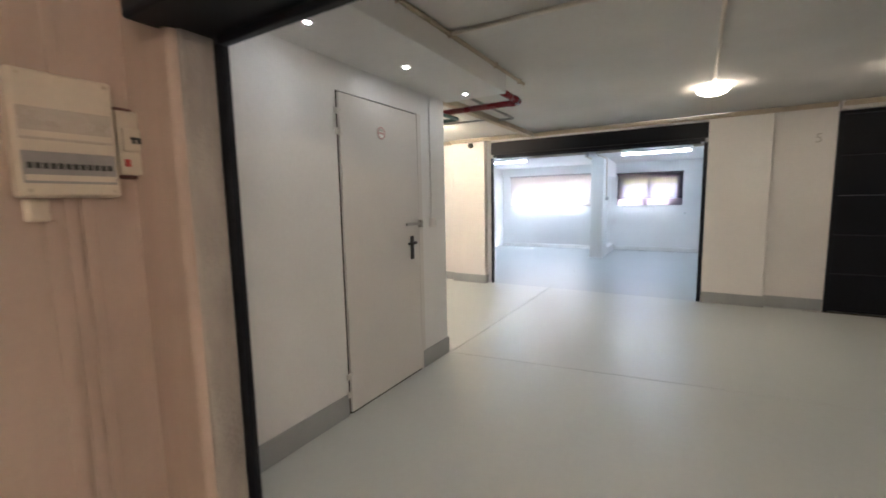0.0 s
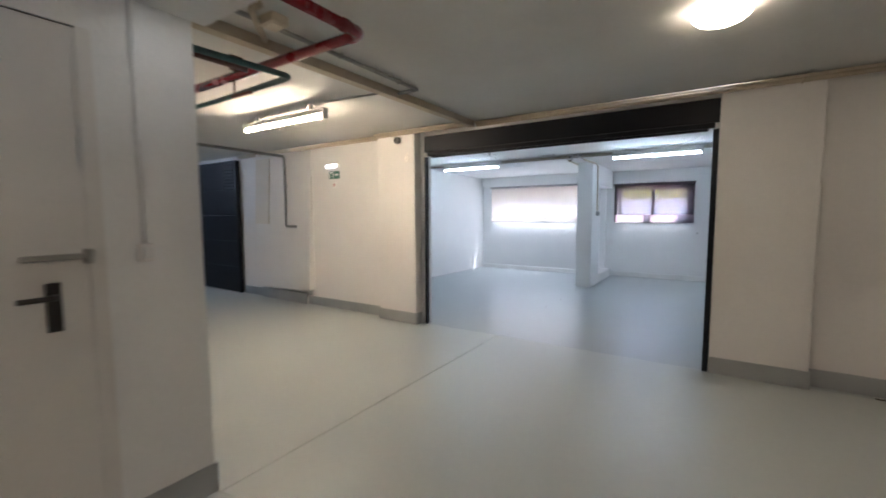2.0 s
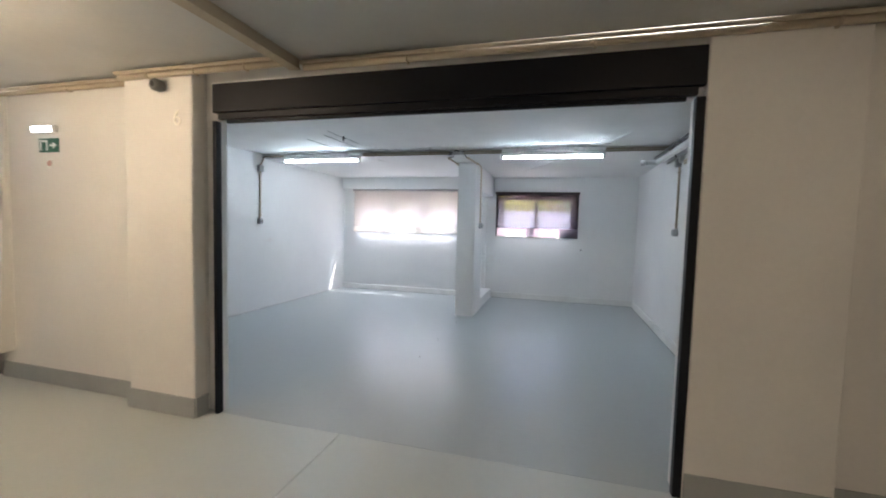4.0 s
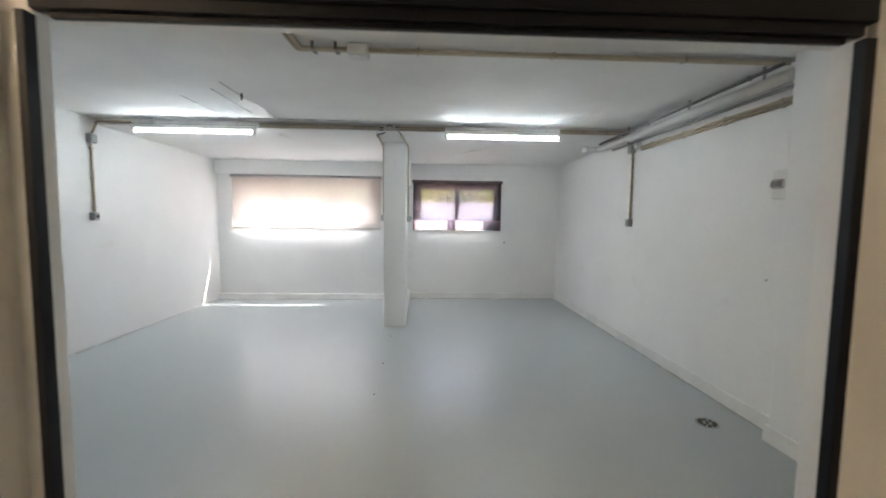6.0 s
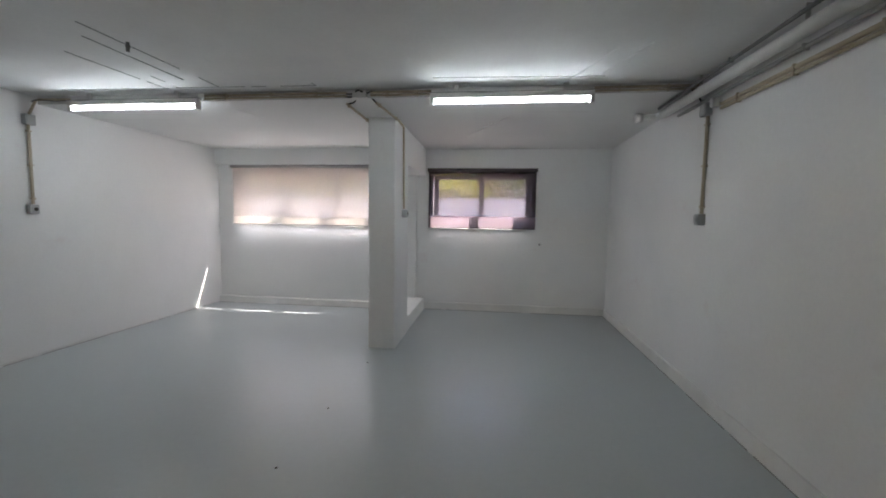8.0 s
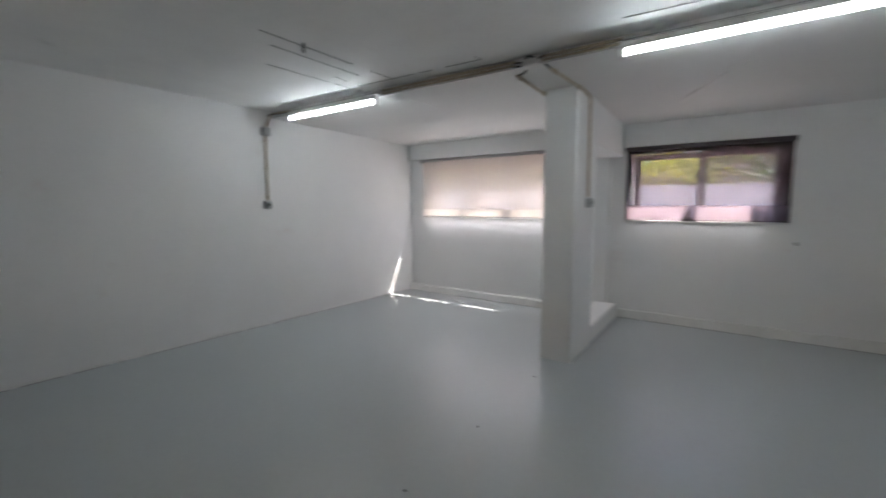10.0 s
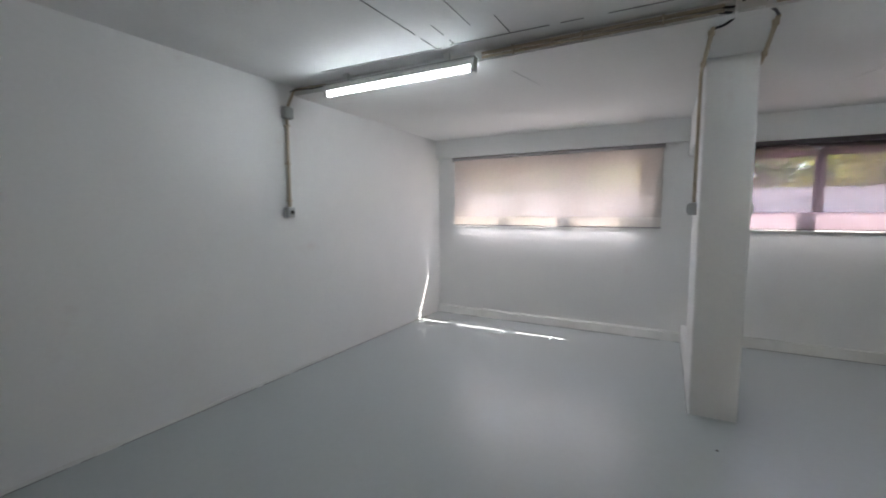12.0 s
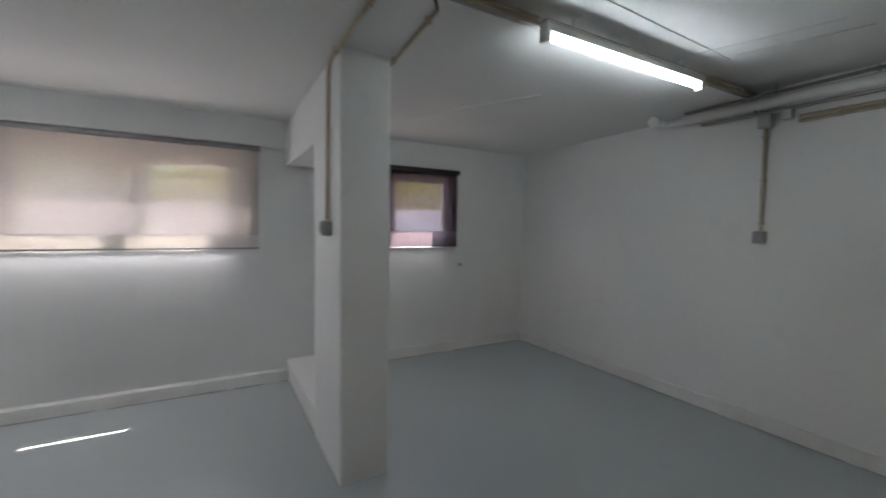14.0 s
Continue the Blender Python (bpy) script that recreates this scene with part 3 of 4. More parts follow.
for dx, dy in ((2.94, -1.54), (4.32, -1.54)):
    dome = thing("ceiling_light", (dx, dy, CC), "round frosted glass ceiling lamp, switched on", "lamp", "corridor dome lamps")
    part("base_plate", lathe(B(), [(0.10, 0.0), (0.10, -0.02), (0.13, -0.025)], (dx, dy, CC)), WHITEPVC, dome, "white base plate")
    part("shade", lathe(B(), [(0.135, -0.022), (0.13, -0.04), (0.11, -0.06), (0.075, -0.075), (0.03, -0.082), (0.004, -0.083)], (dx, dy, CC)), DOMEGLOW, dome, "frosted glass shade")
for y in (-3.24, -4.04, -4.82):
    spot = thing("recessed_spot", (1.225, y, 2.215), "small round recessed ceiling spot, switched on", "spot lamp", "soffit spots")
    part("ring", lathe(B(), [(0.034, 0.0), (0.034, -0.004), (0.016, -0.005), (0.016, 0.0)], (1.225, y, 2.2145)), WHITEPVC, spot, "white ring")
    part("bulb", lathe(B(), [(0.0145, -0.001), (0.013, -0.004), (0.008, -0.006), (0.003, -0.0065)], (1.225, y, 2.2145)), SPOTGLOW, spot, "glowing bulb face")


# ---- conduits, boxes and sockets of the garage ----
def clips(ob, pts, r, axis, mat):
    for p in pts:
        x, y, z = p
        e = r + 0.004
        a = {"x": (0.006, e, e), "y": (e, 0.006, e), "z": (e, e, 0.006)}[axis]
        part("clip", bx(B(), x - a[0], x + a[0], y - a[1], y + a[1], z - a[2], z + a[2], 0.002), mat, ob)


def conduit(name, path, r, mat, label, bend=0.0, clip=(), axis="x", group=""):
    ob = thing(name, path[0], label, "conduit", group)
    part("pipe", sweep(B(), path, r, 10, bend), mat, ob)
    clips(ob, clip, r, axis, mat)
    return ob


for y, z, r in ((3.035, 2.345, 0.010), (3.030, 2.320, 0.008)):
    conduit("ceiling_conduit", [(-0.40, y, z), (0.86, y, z)], r, CONDUIT, "cream plastic conduit along the ceiling step between the lamps", clip=[(x, y, z) for x in (-0.2, 0.2, 0.6)])
    conduit("ceiling_conduit", [(1.06, y, z), (1.56, y, z)], r, CONDUIT, "cream plastic conduit along the ceiling step", clip=[(1.2, y, z), (1.45, y, z)])
    conduit("ceiling_conduit", [(2.82, y, z), (3.56, y, z)], r, CONDUIT, "cream plastic conduit along the ceiling step", clip=[(3.0, y, z), (3.35, y, z)])
conduit("ceiling_conduit", [(-1.70, 3.02, 2.335), (-2.02, 3.0, 2.335), (-2.06, 2.96, 2.19)], 0.011, CONDUIT, "cream plastic conduit bending down to a wall box", 0.03, [(-1.85, 3.01, 2.335)])
conduit("cable", [(-1.68, 3.01, 2.325), (-1.82, 2.99, 2.315), (-1.98, 2.98, 2.33), (-2.03, 2.965, 2.31)], 0.004, CABLE, "black cable sagging beside the conduit", 0.03)


def wall_box(at, size, label, mat=GREYPVC, name="junction_box", face=(1, 0, 0)):
    x, y, z = at
    a, b, c = size
    ob = thing(name, (x, y, z - c / 2), label, "junction box")
    part("box", bx(B(), x - a / 2, x + a / 2, y - b / 2, y + b / 2, z - c / 2, z + c / 2, 0.006), mat, ob)
    n = Vector(face)
    d = Vector((a, b, c)) / 2
    lo, hi = Vector(at) - d * 0.82, Vector(at) + d * 0.82
    for i in range(3):
        if abs(n[i]) > 0.5:
            edge = at[i] + n[i] * d[i]
            lo[i], hi[i] = min(edge, edge + n[i] * 0.005), max(edge, edge + n[i] * 0.005)
    part("lid", bx(B(), lo.x, hi.x, lo.y, hi.y, lo.z, hi.z, 0.002), mat, ob)
    return ob


def socket(at, face, label):
    x, y, z = at
    ob = thing("wall_socket", (x, y, z - 0.04), label, "socket", "garage sockets")
    n = Vector(face)
    ax = [i for i in range(3) if abs(n[i]) > 0.5][0]
    h = [0.036, 0.036, 0.042]
    h[ax] = 0.026
    part("box", bx(B(), x - h[0], x + h[0], y - h[1], y + h[1], z - h[2], z + h[2], 0.007), GREYPVC, ob)
    f = at[ax] + n[ax] * 0.026
    lo, hi = [x - 0.026, y - 0.026, z - 0.026], [x + 0.026, y + 0.026, z + 0.030]
    lo[ax], hi[ax] = min(f, f + n[ax] * 0.007), max(f, f + n[ax] * 0.007)
    part("flap", bx(B(), lo[0], hi[0], lo[1], hi[1], lo[2], hi[2], 0.003), GREYPVC, ob, "hinged grey cover")
    c = [x, y, z]
    c[ax] = f
    part("outlet", lathe(B(), [(0.018, 0), (0.018, 0.0095 * (1 if n[ax] > 0 else -1)), (0.015, 0.010 * (1 if n[ax] > 0 else -1))], c, "xyz"[ax], 16), DARKMETAL if ax == 0 and n[ax] > 0 else GREYPVC, ob)
    return ob


wall_box((-2.055, 2.955, 2.15), (0.05, 0.085, 0.09), "grey plastic junction box high on the side wall")
conduit("wall_conduit", [(-2.063, 2.955, 2.105), (-2.063, 2.955, 1.40)], 0.013, CONDUIT, "cream plastic conduit running down to a wall socket", clip=[(-2.063, 2.955, z) for z in (2.05, 1.75, 1.45)], axis="z")
socket((-2.055, 2.945, 1.355), (1, 0, 0), "grey surface-mounted socket on the white side wall")
wall_box((3.60, 2.985, 2.155), (0.05, 0.085, 0.09), "grey plastic junction box under the white duct", face=(-1, 0, 0))
wall_box((3.60, 2.86, 2.175), (0.045, 0.05, 0.07), "small white plastic junction box", WHITEPVC, face=(-1, 0, 0))
conduit("wall_conduit", [(3.615, 2.985, 2.11), (3.615, 2.985, 1.40)], 0.012, CONDUIT, "cream plastic conduit running down to a wall socket", clip=[(3.615, 2.985, z) for z in (2.05, 1.75, 1.45)], axis="z")
socket((3.605, 2.985, 1.355), (-1, 0, 0), "grey surface-mounted socket on the white side wall")
conduit("cable", [(3.50, 3.03, 2.325), (3.57, 3.05, 2.28), (3.60, 3.04, 2.20)], 0.006, CABLE, "black cable looping from the ceiling conduit into the box", 0.03)
for z, r in ((2.150, 0.013), (2.122, 0.011)):
    conduit("wall_conduit", [(3.612, 0.945, z), (3.612, 2.80, z)], r, CONDUIT, "cream plastic conduit along the top of the side wall", clip=[(3.612, y, z) for y in (1.1, 1.6, 2.1, 2.6)], axis="y")

duct = thing("waste_pipe", (3.52, 0.95, 2.26), "white plastic waste pipe hung under the ceiling", "pipe")
part("pipe", sweep(B(), [(3.525, 0.945, 2.262), (3.505, 3.52, 2.255)], 0.036, 20), WHITEPVC, duct)
part("elbow", sweep(B(), [(3.505, 3.50, 2.255), (3.50, 3.62, 2.252), (3.36, 3.63, 2.25)], 0.030, 16, 0.05), WHITEPVC, duct, "white elbow")
part("end_cap", sweep(B(), [(3.37, 3.63, 2.25), (3.31, 3.632, 2.25)], 0.040, 16), WHITEPVC, duct, "white end cap")
for y in (1.15, 1.9, 2.9):
    part("hanger", bx(B(), 3.508, 3.528, y - 0.002, y + 0.002, 2.29, CZ), STEEL, duct, "steel hanger")
conduit("pipe", [(3.59, 0.945, 2.215), (3.58, 3.4, 2.21)], 0.012, GREYPIPE, "thin grey pipe beside the white waste pipe", clip=[(3.585, y, 2.213) for y in (0.9, 2.0, 3.0)], axis="y")
conduit("pipe", [(3.462, 0.945, 2.318), (3.442, 3.45, 2.285)], 0.011, DARKPIPE, "thin dark grey pipe above the white waste pipe", clip=[(3.461, 1.2, 2.315), (3.45, 2.4, 2.299)], axis="y")

# junction box and cables over the pier
jb = wall_box((0.965, 3.075, 2.335), (0.12, 0.085, 0.055), "white plastic junction box with black cables on the ceiling", WHITEPVC, face=(0, 0, -1))
for pth in ([(0.91, 3.07, 2.345), (0.87, 3.035, 2.335), (0.84, 3.035, 2.345)], [(0.91, 3.085, 2.325), (0.88, 3.05, 2.315), (0.84, 3.032, 2.316)],
            [(0.92, 3.115, 2.32), (0.88, 3.145, 2.295), (0.825, 3.15, 2.288)], [(1.02, 3.06, 2.345), (1.06, 3.03, 2.35), (1.10, 3.035, 2.345)],
            [(1.02, 3.09, 2.33), (1.06, 3.08, 2.31), (1.085, 3.11, 2.285)], [(0.93, 3.04, 2.35), (0.96, 3.01, 2.362), (1.0, 3.04, 2.35)]):
    conduit("cable", pth, 0.0065, CABLE, "short black cable at the junction box", 0.02, group="junction cables")
conduit("pier_conduit", [(0.825, 3.14, 2.285), (0.823, 3.82, 2.275), (0.823, 3.86, 2.24), (0.823, 3.88, 1.42)], 0.011, CONDUIT, "cream plastic conduit from ceiling down the pier", 0.03, [(0.823, 3.2, 2.285), (0.823, 3.7, 2.28)], "y")
conduit("pier_conduit", [(1.085, 3.12, 2.285), (1.132, 3.75, 2.278), (1.132, 3.96, 2.265), (1.132, 3.99, 1.42)], 0.011, CONDUIT, "cream plastic conduit from ceiling down the pier", 0.03, [(1.09, 3.2, 2.285), (1.125, 3.66, 2.279)], "y")
socket((0.815, 3.885, 1.375), (-1, 0, 0), "grey surface-mounted socket on the white pier")
socket((1.14, 4.0, 1.37), (1, 0, 0), "grey surface-mounted socket on the white pier")

# conduits near the roller door, with a corner and a junction box
for y, z, x in ((1.002, 2.345, 0.63), (1.034, 2.352, 0.598)):
    conduit("ceiling_conduit", [(x - 0.035, 0.22, z), (x, y, z), (3.55, y, z)], 0.013, CONDUIT, "cream plastic conduit turning a corner under the ceiling near the door", 0.03, [(x, y, z) for x in (1.3, 2.1, 2.9)])
for x in (0.70, 0.83):
    solid("conduit_saddle", bx(bx(B(), x - 0.012, x + 0.012, 0.975, 1.058, 2.334, 2.340, 0.002), x - 0.008, x + 0.008, 0.968, 0.975, 2.334, CZ, 0.001), DARKPIPE, "dark metal saddle clamping two ceiling conduits", "clamp", group="conduit saddles")
wall_box((0.955, 1.015, 2.338), (0.12, 0.10, 0.06), "small white plastic box on the ceiling conduits", WHITEPVC, face=(0, 0, -1))

# distribution box on the side wall
db = thing("fuse_box", (3.63, 1.05, 1.52), "small white wall plate with dark breaker switches", "fuse box")
part("body", bx(B(), 3.600, 3.63, 0.99, 1.125, 1.53, 1.715, 0.006), WHITEPVC, db)
part("window", bx(B(), 3.586, 3.602, 1.035, 1.115, 1.595, 1.655, 0.003), CLEARPVC, db, "smoked window flap")
for k in range(3):
    part("breaker", bx(B(), 3.572, 3.587, 1.042 + k * 0.024, 1.060 + k * 0.024, 1.605, 1.640, 0.002), DARKPIPE, db, "dark breaker switch")

# floor drain, ceiling hook, wall hook, specks
drain = thing("floor_drain", (3.295, 1.165, 0), "round perforated steel floor drain", "drain")
part("plate", lathe(B(), [(0.074, -0.004), (0.074, 0.003), (0.066, 0.004), (0.062, 0.001)], (3.295, 1.165, 0.001), seg=32), GREYPIPE, drain)
for k in range(10):
    a = k / 10 * math.tau
    c, s_ = math.cos(a), math.sin(a)
    hole = B()
    prism(hole, [(3.295 + c * 0.030 - s_ * 0.006, 1.165 + s_ * 0.030 + c * 0.006), (3.295 + c * 0.030 + s_ * 0.006, 1.165 + s_ * 0.030 - c * 0.006),
                 (3.295 + c * 0.060 + s_ * 0.011, 1.165 + s_ * 0.060 - c * 0.011), (3.295 + c * 0.060 - s_ * 0.011, 1.165 + s_ * 0.060 + c * 0.011)], 0.002, 0.0068)
    # dark raised pieces take the place of shade in the open slots
    part("slot", hole, DARKGAP, drain, "dark piece for the shade of an open slot")
part("screw", lathe(B(), [(0.012, 0.002), (0.012, 0.007), (0.008, 0.008)], (3.295, 1.165, 0.0), seg=12), DARKGAP, drain)
stud = thing("ceiling_anchor", (-0.15, 2.03, CZ), "small grey metal anchor stub in the ceiling", "anchor")
part("stub", sweep(B(), [(-0.15, 2.03, CZ), (-0.15, 2.03, CZ - 0.055)], 0.010, 10), DARKPIPE, stud)
part("nut", lathe(B(), [(0.014, 0), (0.014, -0.010), (0.009, -0.011)], (-0.15, 2.03, CZ - 0.02), seg=6), DARKPIPE, stud)
hook = thing("wall_hook", (2.72, YR, 0.97), "tiny metal bolt sticking out of the far wall", "bolt")
part("bolt", sweep(B(), [(2.72, YR, 0.972), (2.72, YR - 0.03, 0.972)], 0.009, 8), STEEL, hook)
part("washer", lathe(B(), [(0.018, 0), (0.018, -0.004), (0.012, -0.005)], (2.72, YR, 0.972), "y", 12), GREYPVC, hook)
plug = thing("wall_plug", (X1, 1.15, 0.995), "tiny grey plug in the side wall", "plug")
part("plug", lathe(B(), [(0.010, 0), (0.010, -0.004), (0.006, -0.005)], (X1, 1.15, 0.995), "x", 10), GREYPVC, plug)
for x, y in ((0.965, 1.667), (0.968, 2.355), (0.967, 3.258)):
    solid("floor_anchor", lathe(B(), [(0.008, 0), (0.007, 0.003), (0.004, 0.005), (0.001, 0.0055)], (x, y, 0), seg=9), DARKGAP, "tiny dark bolt stub in the painted floor", "floor stub", group="floor stubs")


# ---- roller door frames ----
def roller_frame(x0, x1, y, z0, z1, label):
    ob = thing("roller_door", (x0, y, 0), label, "garage door")
    part("rail", bx(B(), x0, x0 + 0.030, y - 0.012, y + 0.036, 0, z0, 0.003), BLACK, ob)
    part("rail", bx(B(), x1 - 0.042, x1, y - 0.012, y + 0.036, 0, z0, 0.003), BLACK, ob)
    part("housing", bx(B(), x0, x1, y - 0.012, y + 0.09, z0 + 0.055, z1, 0.004), BLACK, ob)
    part("slat", bx(B(), x0 + 0.03, x1 - 0.03, y + 0.004, y + 0.06, z0 + 0.012, z0 + 0.055, 0.004), BLACK, ob)
    part("bottom_bar", bx(B(), x0 + 0.075, x1 - 0.075, y + 0.03, y + 0.055, z0 - 0.008, z0 + 0.014, 0.004), BLACK, ob, "black bottom bar of the raised shutter")
    return ob


roller_frame(0.0, 2.966, 0.0, 2.048, 2.295, "black steel roller door frame with its shutter rolled up")
HX = 1.27
first = thing("roller_door", (1.35, -5.35, 0), "black steel roller door frame with its shutter rolled up", "garage door")
part("rail", bx(B(), 1.330, 1.385, -5.350, -5.325, 0, 1.935, 0.004), BLACK, first)
part("rail", bx(B(), 4.04, 4.10, -5.373, -5.325, 0, 1.935, 0.004), BLACK, first)
part("housing", bx(B(), HX, 4.12, -5.60, -5.322, 1.945, 2.22, 0.012), BLACK, first)
part("bottom_bar", bx(B(), 1.385, 4.04, -5.368, -5.335, 1.915, 1.945, 0.004), BLACK, first)


def shut_door(x0, x1, y, z1, label, count):
    ob = thing("garage_door", ((x0 + x1) / 2, y, 0), label, "garage door", "closed garage doors")
    part("frame", bx(bx(bx(B(), x0, x0 + 0.04, y - 0.02, y + 0.05, 0, z1, 0.003), x1 - 0.04, x1, y - 0.02, y + 0.05, 0, z1, 0.003), x0 + 0.04, x1 - 0.04, y - 0.02, y + 0.05, z1 - 0.04, z1, 0.003), BLACK, ob)
    h = (z1 - 0.045) / count
    for i in range(count):
        part("panel", bx(B(), x0 + 0.043, x1 - 0.043, y, y + 0.03, 0.005 + i * h, (i + 1) * h + 0.003, 0.0015), BLACK, ob)
    for k in range(7):
        z = z1 - 0.16 - k * 0.055
        part("vent_slat", hexa(B(), [(x1 - 0.42, y, z - 0.012), (x1 - 0.10, y, z - 0.012), (x1 - 0.10, y + 0.004, z + 0.016), (x1 - 0.42, y + 0.004, z + 0.016)],
                               [(x1 - 0.42, y - 0.014, z - 0.015), (x1 - 0.10, y - 0.014, z - 0.015), (x1 - 0.10, y, z + 0.016), (x1 - 0.42, y, z + 0.016)]), BLACK, ob)
    return ob


shut_door(4.195, 6.3, 0.105, 2.287, "closed black steel sectional garage door", 5)
shut_door(-6.15, -3.93, -0.07, 2.30, "closed black steel sectional garage door down the corridor", 5)

# ---- utility door in the block ----
door = thing("utility_door", (0.945, -3.96, 0), "closed off-white steel utility door with black handle", "door")
leaf = part("leaf", bx(B(), 0.905, 0.962, DY0 + 0.008, DY1 - 0.008, 0.012, DZ - 0.010, 0.004), DOORPAINT, door)
# dark solid strips stand in for the shade of the gap round the leaf
part("gap_shade_strip", bx(bx(bx(bx(B(), 0.885, 0.945, DY0 - 0.009, DY0 + 0.008, 0, DZ), 0.885, 0.92, DY1 - 0.008, DY1 + 0.0, 0, DZ), 0.885, 0.945, DY0, DY1, DZ - 0.010, DZ - 0.001), 0.885, 0.960, DY0 + 0.008, DY1 - 0.008, 0.0015, 0.011), DARKGAP, door, "dark strip for the shade in the gap round the leaf")
part("trim_strip", bx(bx(B(), 0.9505, 0.958, DY1 + 0.002, DY1 + 0.055, 0.0, DZ, 0.002), 0.92, 0.955, DY1 - 0.006, DY1 + 0.009, 0.0, DZ - 0.011), DOORPAINT, door, "off-white frame strip")
for z in (1.86, 0.20):
    hg = part("hinge", sweep(B(), [(0.972, DY0 - 0.004, z - 0.075), (0.972, DY0 - 0.004, z + 0.075)], 0.011, 12), DOORPAINT, door, "painted steel hinge")
    for dz in (-0.06, 0.06):
        part("knuckle", bx(B(), 0.955, 0.972, DY0 - 0.03, DY0 + 0.026, z + dz - 0.018, z + dz + 0.018, 0.003), DOORPAINT, hg)
hz, hy = 1.045, -3.655
part("back_plate", bx(B(), 0.962, 0.970, hy - 0.022, hy + 0.022, hz - 0.115, hz + 0.065, 0.004), DARKMETAL, door, "dark bronze back plate")
part("lever", sweep(B(), [(0.965, hy, hz + 0.015), (1.012, hy, hz + 0.015), (1.012, hy - 0.105, hz + 0.015)], 0.010, 12, 0.02), DARKMETAL, door, "dark bronze lever handle")
part("bolt_bar", bx(B(), 0.966, 0.982, -3.735, -3.555, 1.190, 1.212, 0.004), STEEL, door, "steel sliding bolt")
part("bolt_guard", bx(B(), 0.958, 0.995, -3.562, -3.538, 1.172, 1.228, 0.004), STEEL, door, "steel bolt keeper")
sign = thing("door_sign", (0.963, -3.985, 1.84), "faded round red no-entry sticker on the door", "sign")
part("disc", lathe(B(), [(0.044, 0), (0.044, 0.0015), (0.042, 0.002)], (0.963, -3.985, 1.84), "x", 28), SIGNWHITE, sign)
ringm = B()
for k in range(28):
    a, b = k / 28 * math.tau, (k + 1) / 28 * math.tau
    vs = [ringm.verts.new((0.9662, -3.985 + math.cos(q) * r, 1.84 + math.sin(q) * r)) for q, r in ((a, 0.042), (b, 0.042), (b, 0.032), (a, 0.032))]
    ringm.faces.new(vs)
part("ring", ringm, SIGNRED, sign, "faded red ring")
part("bar", bx(B(), 0.9645, 0.9665, -4.012, -3.958, 1.833, 1.845), SIGNRED, sign)
part("pictogram", bx(B(), 0.9645, 0.9663, -4.008, -3.962, 1.852, 1.866), NUMGREY, sign)
sw = thing("light_switch", (0.95, -3.36, 1.15), "cream surface-mounted light switch below a white conduit", "switch")
part("box", bx(B(), 0.95, 0.99, -3.385, -3.335, 1.16, 1.235, 0.006), WARMWALL, sw)
part("rocker", bx(B(), 0.988, 0.998, -3.378, -3.342, 1.175, 1.222, 0.003), WHITEPVC, sw)
conduit("wall_conduit", [(0.958, -3.36, 1.235), (0.958, -3.36, 2.215)], 0.008, WALL, "white painted conduit above the light switch")

# ---- pipes under the corridor ceiling ----
rp = thing("sprinkler_pipe", (1.42, -3.06, 2.26), "red painted steel fire pipe under the ceiling", "pipe")
part("pipe", sweep(B(), [(1.42, -3.08, 2.262), (1.42, -2.53, 2.262), (-3.2, -2.53, 2.262)], 0.028, 20, 0.045), RED, rp)
part("collar", sweep(B(), [(1.37, -2.53, 2.262), (1.32, -2.53, 2.262)], 0.033, 20), RED, rp)
part("collar", sweep(B(), [(1.42, -2.62, 2.262), (1.42, -2.66, 2.262)], 0.033, 20), RED, rp)
for x in (0.3, -1.2):
    part("hanger", bx(B(), x - 0.012, x + 0.012, -2.572, -2.488, 2.29, CC, 0.002), BROWNPIPE, rp, "rusty hanger")
gp = thing("water_pipe", (0.68, -3.12, 2.21), "dark green painted water pipe under the ceiling", "pipe")
part("pipe", sweep(B(), [(0.66, -3.13, 2.21), (0.735, -2.44, 2.20), (-0.2, -2.40, 2.20), (-3.2, -2.40, 2.22)], 0.018, 14, 0.05), GREEN, gp)
part("pipe", sweep(B(), [(0.56, -3.13, 2.22), (0.56, -2.62, 2.225)], 0.016, 14), BROWNPIPE, gp, "rusty brown stub")
part("bracket", bx(B(), 0.12, 0.34, -2.47, -2.445, 2.160, 2.178, 0.003), BROWNPIPE, gp, "rusty angle bracket")
part("bracket_rod", sweep(B(), [(0.15, -2.457, 2.17), (0.15, -2.457, CC)], 0.006, 8), BROWNPIPE, gp)
tr = thing("cable_trunking", (0.685, -2.6, 2.35), "wide cream cable trunking along the corridor ceiling", "trunking")
part("trunk", bx(B(), 0.655, 0.715, -3.1, -0.06, 2.325, CC, 0.006), CONDUIT, tr)
part("lid", bx(B(), 0.648, 0.722, -3.1, -0.06, 2.318, 2.328, 0.003), CONDUIT, tr)
conduit("ceiling_conduit", [(0.93, -3.04, 2.36), (0.905, -1.36, 2.36), (0.715, -1.37, 2.36)], 0.013, GREYPIPE, "grey conduit making a corner under the ceiling", 0.02, [(0.92, -2.2, 2.36), (0.907, -1.6, 2.36)], "y")
conduit("ceiling_conduit", [(0.65, -1.44, 2.365), (-0.02, -1.52, 2.365)], 0.008, GREYPIPE, "thin conduit feeding the corridor lamp")
conduit("ceiling_conduit", [(1.1, -2.88, 2.35), (1.0, -2.86, 2.36), (0.75, -2.62, 2.355)], 0.018, CONDUIT, "cream conduit crossing beside the soffit", 0.03)
